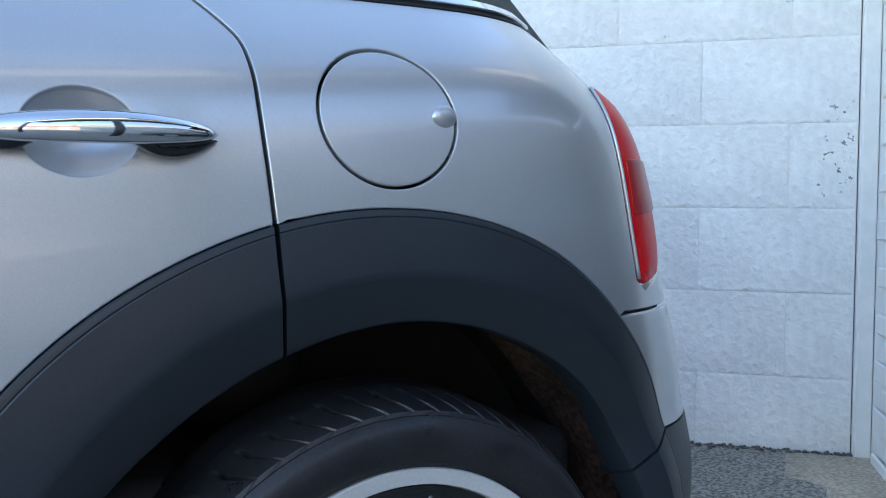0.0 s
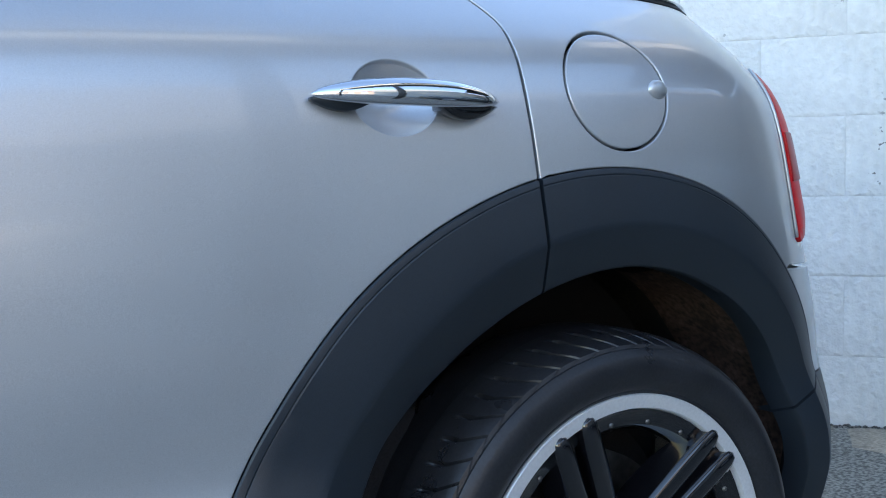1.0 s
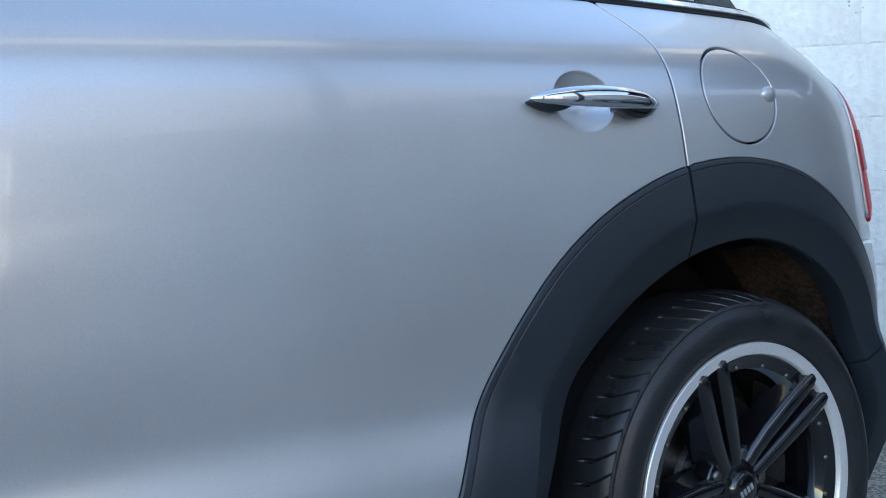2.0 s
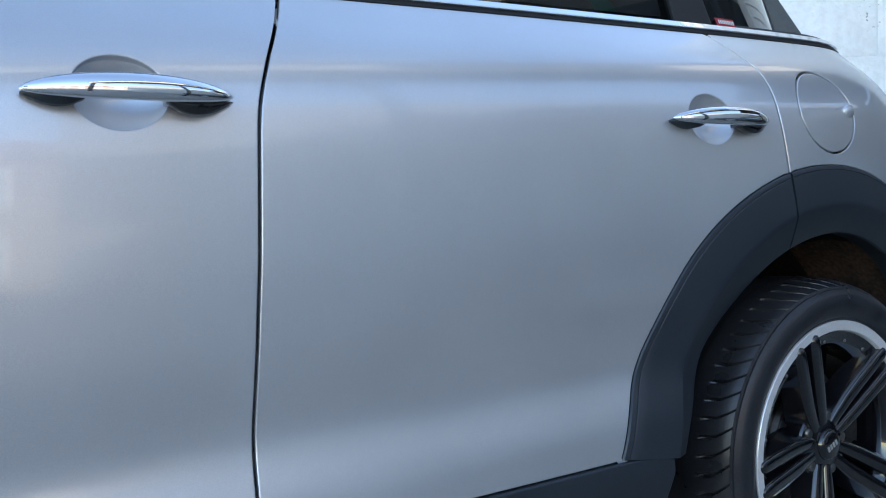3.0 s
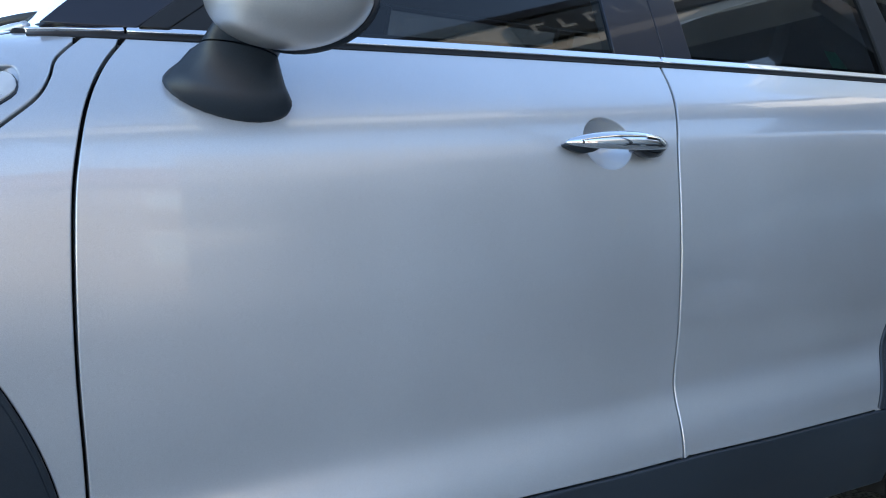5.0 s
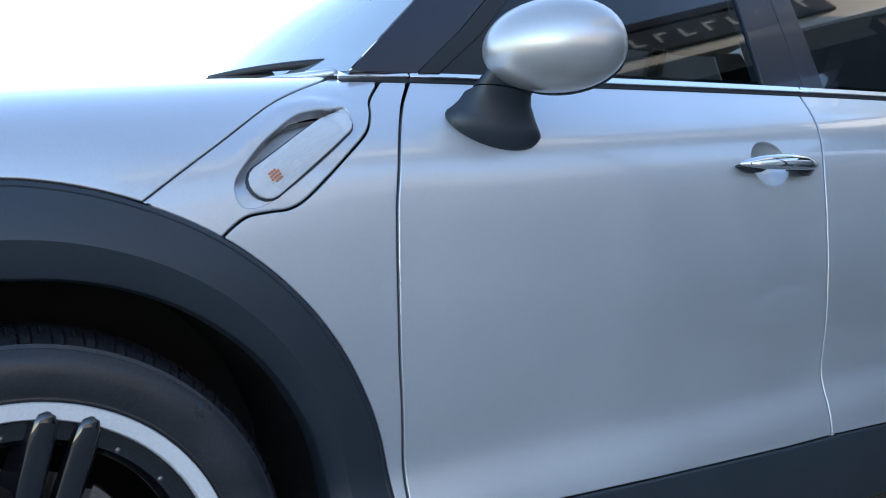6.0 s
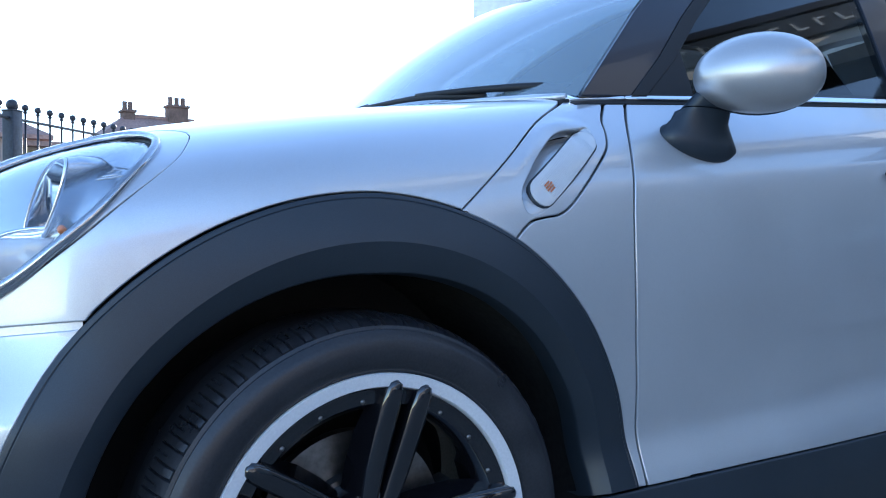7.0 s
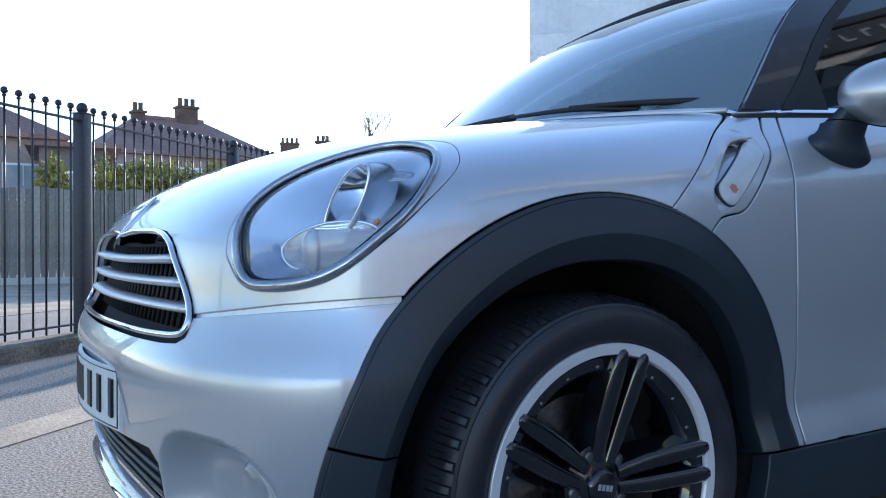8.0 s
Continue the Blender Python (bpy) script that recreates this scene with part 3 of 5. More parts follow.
def make_parked_car():
    """A dark hatchback at the far side of the canopy."""
    v = thing("parked_car", "dark grey hatchback parked beyond the canopy posts", "car")
    m = Matrix.Translation((5.1, -1.75, 0)) @ Matrix.Rotation(radians(29), 4, "Z")

    def ring(x, hw, z0, z1, n=20):
        c, h = (z0 + z1) / 2, (z1 - z0) / 2
        sq = lambda t: math.copysign(abs(t) ** 0.45, t)
        return [m @ Vector((x, hw * sq(math.cos(2 * math.pi * k / n)) * (1 - 0.06 * max(0.0, math.sin(2 * math.pi * k / n))), c + h * sq(math.sin(2 * math.pi * k / n)))) for k in range(n)]
    body = [(-2.02, 0.55, 0.36, 0.66), (-1.95, 0.72, 0.28, 0.74), (-1.6, 0.81, 0.22, 0.86), (-0.9, 0.84, 0.20, 0.96), (0.2, 0.86, 0.20, 0.99), (1.3, 0.85, 0.20, 1.0), (1.8, 0.80, 0.24, 0.98), (1.98, 0.70, 0.36, 0.90)]
    part("body", loft([ring(*r) for r in body], True, cap=True), YARDCAR, v, "dark grey car body")
    cabin = [(-0.95, 0.66, 0.90, 0.98), (-0.35, 0.66, 0.90, 1.33), (0.1, 0.65, 0.90, 1.42), (1.1, 0.64, 0.90, 1.41), (1.55, 0.62, 0.90, 1.30), (1.86, 0.60, 0.90, 0.99)]
    part("windows", loft([ring(*r) for r in cabin], True, cap=True), PANE, v, "car windows")
    part("roof", loft([ring(x, 0.64, 1.39, z) for x, z in ((-0.2, 1.42), (0.2, 1.46), (1.1, 1.45), (1.5, 1.41))], True, cap=True), YARDCAR, v, "dark grey car roof")
    for s in (-1, 1):
        for pts in (((-0.95, 0.68, 0.96), (-0.25, 0.62, 1.41)), ((0.42, 0.70, 0.96), (0.46, 0.64, 1.43)), ((1.60, 0.68, 0.96), (1.35, 0.62, 1.40))):
            part("pillar", tube([m @ Vector((x, s * y, z)) for x, y, z in pts], 0.035, 6), YARDCAR, v)
        for x in (-1.25, 1.22):
            for name, prof, mat in (("tyre", [(0.20, -0.09), (0.29, -0.10), (0.31, -0.06), (0.31, 0.06), (0.29, 0.10), (0.20, 0.09)], RUBBER), ("rim", [(0.02, -0.07), (0.15, -0.085), (0.20, -0.09), (0.20, 0.09), (0.15, 0.085), (0.02, 0.07)], SATIN)):
                bm = turned(prof, 24, centre=(x, s * 0.76, 0.31))
                bmesh.ops.transform(bm, matrix=m, verts=bm.verts[:])
                part(name, bm, mat, v)


make_parked_car()


# ---- beyond the railings ----
def make_timber_fence():
    f = thing("timber_fence", "weathered grey close-board timber fence with concrete posts", "fence")
    a, b = Vector((-5.0, 15.15, 0)), Vector((7.5, 16.1, 0))
    d = (b - a).normalized()
    turn = Matrix.Rotation(math.atan2(d.y, d.x), 4, "Z")
    meshes = []
    for k in range(5):
        h = 1.74 + 0.012 * (k - 2)
        bm = box_bm((-0.057, -0.012, 0.12), (0.057, 0.010, h), 0.004)
        me = bpy.data.meshes.new("board")
        bm.to_mesh(me)
        bm.free()
        me.materials.append(TIMBER)
        meshes.append(me)
    rnd = random.Random(3)
    n = int((b - a).length / 0.128)
    for k in range(n):
        ob = new("board", rnd.choice(meshes))
        ob.parent = f
        ob.matrix_basis = Matrix.Translation(a + d * (k * 0.128)) @ turn @ pose(0, 0, 0, 0, 0, rnd.uniform(-4, 4))
    me = bpy.data.meshes.new("concrete_post")
    bm = box_bm((-0.06, -0.06, 0), (0.06, 0.03, 1.82), 0.01)
    bm.to_mesh(me)
    bm.free()
    me.materials.append(POSTCON)
    for k in range(7):
        ob = new("concrete_post", me)
        ob.parent = f
        ob.matrix_basis = Matrix.Translation(a + d * (0.35 + k * 1.92) + Vector((0, -0.03, 0))) @ turn
    part("gravel_board", box_bm((0, -0.02, 0), ((b - a).length, 0.012, 0.13)), POSTCON, f, smooth=False).matrix_basis = Matrix.Translation(a) @ turn


make_timber_fence()


def leaves(name, label, spots, count, size, seed, mat):
    """Many small leaf clumps round some centres (x, y, z, rx, ry, rz)."""
    rnd = random.Random(seed)
    bm = bmesh.new()
    for _ in range(count):
        x, y, z, rx, ry, rz = rnd.choice(spots)
        while True:
            v = Vector((rnd.uniform(-1, 1), rnd.uniform(-1, 1), rnd.uniform(-1, 1)))
            if 0.35 < v.length < 1:
                break
        c = Vector((x + v.x * rx, y + v.y * ry, z + v.z * rz))
        if c.z < 0.02:
            continue
        m = Matrix.Translation(c) @ Euler((rnd.uniform(0, 6), rnd.uniform(0, 6), rnd.uniform(0, 6))).to_matrix().to_4x4()
        s = size * rnd.uniform(0.5, 1.3)
        vs = [bm.verts.new(m @ Vector(p)) for p in ((-s, 0, 0), (0, -s * 0.5, s * 0.12), (s, 0, 0), (0, s * 0.5, s * 0.12))]
        bm.faces.new(vs)
    return part(name, bm, mat, None, "", False)


def make_hedge():
    rnd = random.Random(8)
    spots = []
    for k in range(26):
        x = 1.75 + k * 0.14
        spots.append((x, 17.4 + rnd.uniform(-0.3, 0.3), 1.55 + rnd.uniform(-0.2, 0.25), 0.35, 0.45, rnd.uniform(0.75, 1.0)))
    for k in range(4):
        spots.append((0.62 + 0.10 * k, 17.3, 1.5 + rnd.uniform(-0.2, 0.3), 0.22, 0.4, 0.95))
    h = thing("hedge", "yellow-green garden hedge behind the timber fence", "hedge")
    lv = leaves("foliage", "", spots, 27000, 0.058, 4, LEAF)
    lv.parent = h
    stem = bmesh.new()
    for k in range(12):
        x = 1.8 + k * 0.3
        tube([(x, 17.4, 0), (x + 0.05, 17.4, 0.8), (x - 0.05, 17.42, 1.7)], 0.03, 5, stem)
    part("stems", stem, TWIG, h)


make_hedge()


def polar(az, dist, z=0.0):
    a = radians(az)
    return Vector((-0.935 + dist * math.sin(a), -1.03 + dist * math.cos(a), z))


def make_house(name, label, az0, az1, dist, depth, eaves, ridge, walls, hip0, hip1, chimneys, windows, skew=0.0):
    """A house seen from the yard: its front runs from one bearing to another."""
    h = thing(name, label, "house")
    a, b = polar(az0, dist), polar(az1, dist + skew)
    d = (b - a).normalized()
    L = (b - a).length
    m = Matrix.Translation(a) @ Matrix.Rotation(math.atan2(d.y, d.x), 4, "Z")

    def add(nm, bm, mat, parent, lab="", smooth=False):
        bmesh.ops.transform(bm, matrix=m, verts=bm.verts[:])
        return part(nm, bm, mat, parent, lab, smooth)
    add("wall", box_bm((0, 0, 0), (L, depth, eaves)), walls, h)
    o = 0.35
    bm = bmesh.new()
    e = [bm.verts.new(p) for p in ((-o, -o, eaves - 0.1), (L + o, -o, eaves - 0.1), (L + o, depth + o, eaves - 0.1), (-o, depth + o, eaves - 0.1))]
    e2 = [bm.verts.new(p) for p in ((-o, -o, eaves + 0.03), (L + o, -o, eaves + 0.03), (L + o, depth + o, eaves + 0.03), (-o, depth + o, eaves + 0.03))]
    r = [bm.verts.new((hip0, depth / 2, ridge)), bm.verts.new((L - hip1, depth / 2, ridge))]
    for f in ((e2[0], e2[1], r[1], r[0]), (e2[1], e2[2], r[1]), (e2[2], e2[3], r[0], r[1]), (e2[3], e2[0], r[0]), e[::-1]):
        bm.faces.new(f)
    for k in range(4):
        bm.faces.new((e[k], e[(k + 1) % 4], e2[(k + 1) % 4], e2[k]))
    roof_part = add("roof", bm, TILE, h, "brown tiled roof")
    add("ridge_tiles", tube([(hip0, depth / 2, ridge + 0.03), (L - hip1, depth / 2, ridge + 0.03)], 0.11, 6), TILE, roof_part)
    for x, w, top, pots in chimneys:
        c = add("chimney", box_bm((x - w / 2, depth / 2 - 0.35, eaves), (x + w / 2, depth / 2 + 0.35, top - 0.12), 0.02), STACK, h, "brick chimney stack")
        add("chimney_cap", box_bm((x - w / 2 - 0.07, depth / 2 - 0.42, top - 0.13), (x + w / 2 + 0.07, depth / 2 + 0.42, top), 0.02), STACK, c)
        for k in range(pots):
            px = x - w / 2 + w * (k + 0.5) / pots
            add("chimney_pot", turned([(0.13, top), (0.11, top + 0.2), (0.12, top + 0.42), (0.09, top + 0.44)], 10, None, "z", (px, depth / 2, 0)), STACK, c, smooth=True)
    for x, z, w, ht in windows:
        wd = add("window", box_bm((x, -0.04, z), (x + w, 0.05, z + ht), 0.01), TRIMWHITE, h, "white framed window")
        n = max(1, round(w / 0.6))
        for k in range(n):
            pw = (w - 0.08) / n
            add("pane", box_bm((x + 0.06 + k * pw, -0.055, z + 0.07), (x + 0.02 + (k + 1) * pw, -0.045, z + ht - 0.07)), PANE, wd)
    return h


make_house("house", "brick semi-detached house with tiled roof and chimneys", 8.3, 19.2, 41.0, 7.0, 5.0, 7.15, RENDERPINK, 2.4, 2.6,
           [(5.1, 1.0, 7.9, 3), (2.6, 0.55, 7.45, 2)], [(0.6, 3.3, 1.1, 1.1), (3.2, 3.3, 1.4, 1.1), (1.2, 1.0, 1.6, 1.2)], 3.0)
make_house("house", "pinkish rendered house with low tiled roof", -7.0, 5.6, 30.0, 6.0, 4.2, 6.2, RENDERPINK, 1.5, 3.2, [], [(3.0, 2.1, 1.9, 1.2), (5.0, 2.1, 1.2, 1.2)])
make_house("garage", "small flat grey outbuilding with glass front", 4.6, 8.6, 26.0, 4.0, 3.55, 3.70, OUTHOUSE, 0.4, 0.4, [], [(0.3, 1.9, 1.2, 0.9)])
make_house("house", "distant tiled house with two chimney stacks", 18.6, 25.2, 66.0, 8.0, 6.2, 7.8, BRICK, 2.0, 2.0, [(1.5, 1.5, 9.0, 4), (4.2, 1.2, 9.2, 3)], [])
# unseen row, added to give the flank a skyline to reflect
make_house("terrace", "dark brick terrace added across the yard for the paint reflections", 138, 222, 21.0, 7.0, 5.2, 7.4, SUNNY, 0.6, 0.6, [(5.0, 0.9, 8.3, 4), (14.0, 0.9, 8.3, 4), (23.0, 0.9, 8.3, 4)],
           [(1.5 + 3.1 * k, z, 1.2, 1.3) for k in range(8) for z in (0.9, 3.3)])


def make_tree():
    rnd = random.Random(21)
    t = thing("tree", "bare winter tree beyond the houses", "tree", at=polar(24.8, 58))
    bm = bmesh.new()

    def limb(p, d, length, r, level):
        q = p + d * length
        tube([p, (p + q) / 2 + Vector((rnd.uniform(-1, 1), rnd.uniform(-1, 1), 0)) * length * 0.06, q], r, 5, bm, taper=lambda k: 1 - 0.45 * k)
        if level == 0:
            return
        for _ in range(3 if level > 1 else 4):
            nd = (d + Vector((rnd.uniform(-1, 1), rnd.uniform(-1, 1), rnd.uniform(-0.1, 0.7))) * 0.75).normalized()
            limb(p + d * length * rnd.uniform(0.6, 1.0), nd, length * rnd.uniform(0.55, 0.75), r * 0.55, level - 1)
    limb(Vector((0, 0, 0)), Vector((0, 0, 1)), 4.3, 0.2, 5)
    part("branches", bm, TWIG, t)


make_tree()


# ---- wall pieces ----
def make_blocks():
    z, course = 0.33 - 0.295 * 2, 0.295
    meshes = {}
    k = 0
    row = 0
    while z < WALL_H - 0.02:
        v = 0.085 - 0.59 * 2 + (0.295 if row % 2 else 0.0)
        z0, z1 = max(z, -0.04), min(z + course, WALL_H)
        while v < WALL_LEN:
            v0, v1 = max(v, -0.133), min(v + 0.59, WALL_LEN)
            if v1 - v0 > 0.03 and z1 - z0 > 0.03:
                key = (round(v1 - v0, 3), round(z1 - z0, 3), k % 4)
                if key not in meshes:
                    bm = rough_block(v1 - v0 - 0.001, z1 - z0 - 0.001, 0.03, k)
                    me = bpy.data.meshes.new("block")
                    bm.to_mesh(me)
                    bm.free()
                    me.materials.append(WALLWHITE)
                    me.polygons.foreach_set("use_smooth", [True] * len(me.polygons))
                    meshes[key] = me
                ob = new("block", meshes[key])
                ob.parent = wall_end
                ob.matrix_basis = Matrix.Translation(on_grid(CORNER, 0.036, v0 + 0.001, z0 + 0.001)) @ GRID
            v += 0.59
            k += 1
        z += course
        row += 1


def make_bricks():
    bm = rough_brick(0.212, 0.066)
    full = bpy.data.meshes.new("brick")
    bmesh.ops.recalc_face_normals(bm, faces=bm.faces[:])
    bm.to_mesh(full)
    bm.free()
    full.materials.append(BRICKWHITE)
    for r in range(41):
        for c in range(5):
            u = -0.95 + c * 0.222 + (0.111 if r % 2 else 0.0)
            if u + 0.212 > 0.03:
                continue
            ob = new("brick", full)
            ob.parent = wall_side
            ob.matrix_basis = Matrix.Translation(on_grid(CORNER, u + 0.212, -0.177 + 0.003 * ((r * 7 + c * 3) % 5 - 2) / 2, 0.05 + r * 0.0765)) @ GRID @ Matrix.Rotation(math.pi, 4, "Z")


def make_grit():
    rnd = random.Random(11)
    bm = bmesh.new()
    for _ in range(420):
        v = rnd.uniform(-0.15, 1.4)
        u = 0.03 - abs(rnd.gauss(0, 0.022))
        q = on_grid(CORNER, u, v)
        s = rnd.uniform(0.002, 0.009)
        bmesh.ops.create_icosphere(bm, subdivisions=1, radius=s, matrix=Matrix.Translation((q.x, q.y, ground_z(q.x, q.y) + s * 0.5)) @ Matrix.Diagonal((1, rnd.uniform(0.6, 1.3), 0.7, 1)))
    tagged(part("grit", bm, CRUMB), "loose dark grit and paint flakes along the wall foot", "grit", kind="stuff")


make_blocks()
make_bricks()
make_grit()


# ---- the car ----
car = thing("car", "silver compact crossover car with black wheel arch cladding", "car")
HUB_Z, BASE = 0.327, 2.595
SILL = [(0.47, 0.337), (0.80, 0.347), (1.339, 0.361), (1.453, 0.367), (1.671, 0.371), (1.917, 0.380), (2.04, 0.385)]
GAP_A = [(0.557, 1.003), (0.522, 0.953), (0.498, 0.896), (0.4835, 0.82), (0.480, 0.748), (0.481, 0.655), (0.485, 0.573), (0.494, 0.466), (0.503, 0.338)]
GAP_F = [(1.520, 1.072), (1.500, 1.020), (1.473, 0.955), (1.457, 0.892), (1.4525, 0.80), (1.4505, 0.717), (1.446, 0.588), (1.4445, 0.52), (1.444, 0.484), (1.443, 0.44), (1.442, 0.415),
         (1.441, 0.367)]
GAP_R = [(2.356, 1.110), (2.388, 1.076), (2.411, 1.046), (2.420, 1.01), (2.424, 0.96), (2.428, 0.92), (2.436, 0.848)]
ARCH_Z = 0.335
FRONT_OUT = [(-101, 0.490), (-50, 0.486), (-20, 0.482), (0, 0.482), (16, 0.477), (40, 0.475), (65, 0.475), (80, 0.478), (90, 0.482)]
FRONT_IN = [(-101, 0.386), (-46, 0.384), (0, 0.373), (45, 0.384), (90, 0.392)]
REAR_OUT = [(-87, 0.579), (-82, 0.568), (-76, 0.5575), (-69, 0.549), (-62, 0.5445), (-55, 0.5425), (-47, 0.5418), (-39, 0.5402), (-29, 0.537), (-17, 0.535), (0, 0.530), (13, 0.527), (23, 0.524), (33, 0.519), (42, 0.516), (65, 0.512), (100, 0.512)]
REAR_IN = [(-87, 0.420), (-66, 0.408), (-55, 0.400), (-44, 0.396), (-31, 0.396), (-17, 0.398), (0, 0.402), (22, 0.402), (50, 0.410), (100, 0.430)]
both = []


def belt_line(x0, x1, n=12, drop=0.0):
    return [(x, float(belt(x)) - drop) for x in np.linspace(x0, x1, n)]


def sill_line(x0, x1, n=8):
    return [(x, float(np.interp(x, [p[0] for p in SILL], [p[1] for p in SILL]))) for x in np.linspace(x0, x1, n)]


def arch_r(table, a):
    return float(np.interp(a, [t[0] for t in table], [t[1] for t in table]))


def arch(cx, table, a0, a1, n=36, grow=0.0):
    """A wheel arch's edge; degrees from the top, towards the tail."""
    return [(cx + (arch_r(table, a) + grow) * math.sin(radians(a)), ARCH_Z + (arch_r(table, a) + grow) * math.cos(radians(a))) for a in np.linspace(a0, a1, n)]


def oval(cx, cz, rx, rz, n=28):
    return [(cx + rx * math.cos(2 * math.pi * k / n), cz + rz * math.sin(2 * math.pi * k / n)) for k in range(n)]


CUP_F, CUP_R = (1.296, 0.901), (2.252, 0.934)


CUP_X, CUP_Z = 0.0545, 0.0455


def make_recess(c, door):
    """The scooped recess behind a handle."""
    rows, norms = [], []

    def at(r, a):
        q = np.array([(c[0] + CUP_X * r * math.cos(a), c[1] + CUP_Z * r * math.sin(a))])
        p = on_side(q)[0]
        return Vector(p) + Vector((0, 1, 0)) * 0.036 * (1 - r * r) ** 0.9 + Vector((0, 0.0006, 0))
    rings = [1.0, 0.985, 0.96, 0.92, 0.86, 0.76, 0.62, 0.45, 0.25, 0.05]
    bm = loft([[at(r, 2 * math.pi * k / 48) for k in range(48)] for r in rings], True)
    bm.faces.new([v for v in bm.verts][-48:])
    bmesh.ops.recalc_face_normals(bm, faces=bm.faces[:])
    if sum((f.normal.y for f in bm.faces)) > 0:
        bmesh.ops.reverse_faces(bm, faces=bm.faces[:])
    part("handle_recess", bm, PAINT, door)


GA, GF, GR = curve(GAP_A, 6), curve(GAP_F, 6), curve(GAP_R, 6)
A_DOOR = math.degrees(math.atan2(2.436 - BASE, 0.848 - ARCH_Z))
A_REAR0 = -85.0

front_door = sheet("front_door", GA[::-1] + belt_line(0.57, 1.51) + GF + sill_line(1.441, 0.503), on_side, PAINT, car, gap=0.0042, step=0.025, holes=[inset(oval(*CUP_F, CUP_X, CUP_Z, 48), 0.0042)[::-1]],
                   label="silver front door with scooped handle recess")
rear_door = sheet("rear_door", GF[::-1] + belt_line(1.53, 2.345) + GR + arch(BASE, REAR_OUT, A_DOOR, A_REAR0) + sill_line(2.035, 1.441),
                  on_side, PAINT, car, gap=0.0042, step=0.025, holes=[inset(oval(*CUP_R, CUP_X, CUP_Z, 48), 0.0042)[::-1]], label="silver rear door with scooped handle recess")
both += [front_door, rear_door]
make_recess(CUP_F, front_door)
make_recess(CUP_R, rear_door)

# scuttle panel with the side repeater's scoop
SCUT = curve([(0.229, 0.758), (0.245, 0.772), (0.263, 0.783), (0.292, 0.789), (0.320, 0.794), (0.349, 0.812), (0.410, 0.870), (0.447, 0.906), (0.463, 0.935),
              (0.473, 0.962), (0.504, 0.997)], 5)
BON = curve([(0.132, 0.797), (0.178, 0.834), (0.228, 0.873), (0.328, 0.948), (0.438, 1.003)], 5)
A_TIP, A_SCUT = math.degrees(math.atan2(0.132, 0.797 - ARCH_Z)), math.degrees(math.atan2(0.229, 0.758 - ARCH_Z))
SC_C, SC_A, SC_W = np.array((0.346, 0.868)), np.array((0.788, 0.616)), np.array((-0.616, 0.788))


def scoop_top(s):
    return np.where(s > 0, 0.050 - 4.0 * s ** 2, 0.050 + 0.11 * s)


def scoop_depth(s, w):
    k = np.clip((w + 0.024) / np.maximum(scoop_top(s) + 0.024, 0.004), 0, 1)
    ends = np.clip((s + 0.125) / 0.03, 0, 1) * np.clip((0.110 - s) / 0.03, 0, 1)
    return -0.026 * k ** 2.6 * ends * ends * (3 - 2 * ends)


def scoop(q, p):
    return scoop_depth((q - SC_C) @ SC_A, (q - SC_C) @ SC_W)


def scoop_q(s, w):
    return tuple(SC_C + SC_A * s + SC_W * w)


SCOOP_HOLE = [scoop_q(*v) for v in curve([(-0.120, 0.002), (-0.114, 0.020), (-0.098, 0.0335), (-0.06, 0.0425), (-0.02, 0.047), (0.03, 0.0465), (0.062, 0.037), (0.090, 0.022), (0.112, 0.010), (0.106, -0.006),
                                                (0.088, -0.016), (0.05, -0.0225), (-0.02, -0.024), (-0.08, -0.022), (-0.110, -0.013)], 5, True)]


def lip(q, p):
    s, w = (q - SC_C) @ SC_A, (q - SC_C) @ SC_W
    return 0.004 * np.exp(-((w - scoop_top(s) - 0.012) / 0.011) ** 2) * np.clip((s + 0.12) / 0.07, 0, 1) ** 2 * np.clip((0.12 - s) / 0.04, 0, 1)


scuttle = sheet("scuttle_panel", BON[::-1] + arch(0, FRONT_OUT, A_TIP, A_SCUT, 6) + SCUT + [(0.473, 1.001)], on_side, PAINT, car, gap=0.0038,
                holes=[inset(SCOOP_HOLE, 0.0038)], step=0.009, fine=0.006, shift=lip, depth=0.024, edge=0.003, label="silver scuttle panel with air scoop")
sheet("scoop", inset(SCOOP_HOLE, -0.004), on_side, PAINT, scuttle, step=0.006, fine=0.006, depth=0, proud=-0.0015, shift=scoop)
LENS = [tuple(SC_C + SC_A * s + SC_W * w) for s, w in
        ([(-0.070 + 0.022 * math.cos(a), 0.004 + 0.022 * math.sin(a)) for a in np.linspace(math.pi / 2, math.pi * 1.5, 9)]
         + [(0.080 + 0.018 * math.cos(a), 0.002 + 0.018 * math.sin(a)) for a in np.linspace(-math.pi / 2, math.pi / 2, 9)])]
sheet("repeater_frame", inset(LENS, -0.0022), on_side, PLASTIC, scuttle, step=0.008, fine=0.004, proud=0.0022, depth=0.012, shift=lambda q, p: scoop(q, p) * 0.55, label="thin dark lens seal")
sheet("repeater_lens", LENS, on_side, FROST, scuttle, step=0.006, fine=0.004, proud=0.005, depth=0.010, edge=0.002, shift=lambda q, p: scoop(q, p) * 0.55,
      label="clear ribbed side indicator lens")
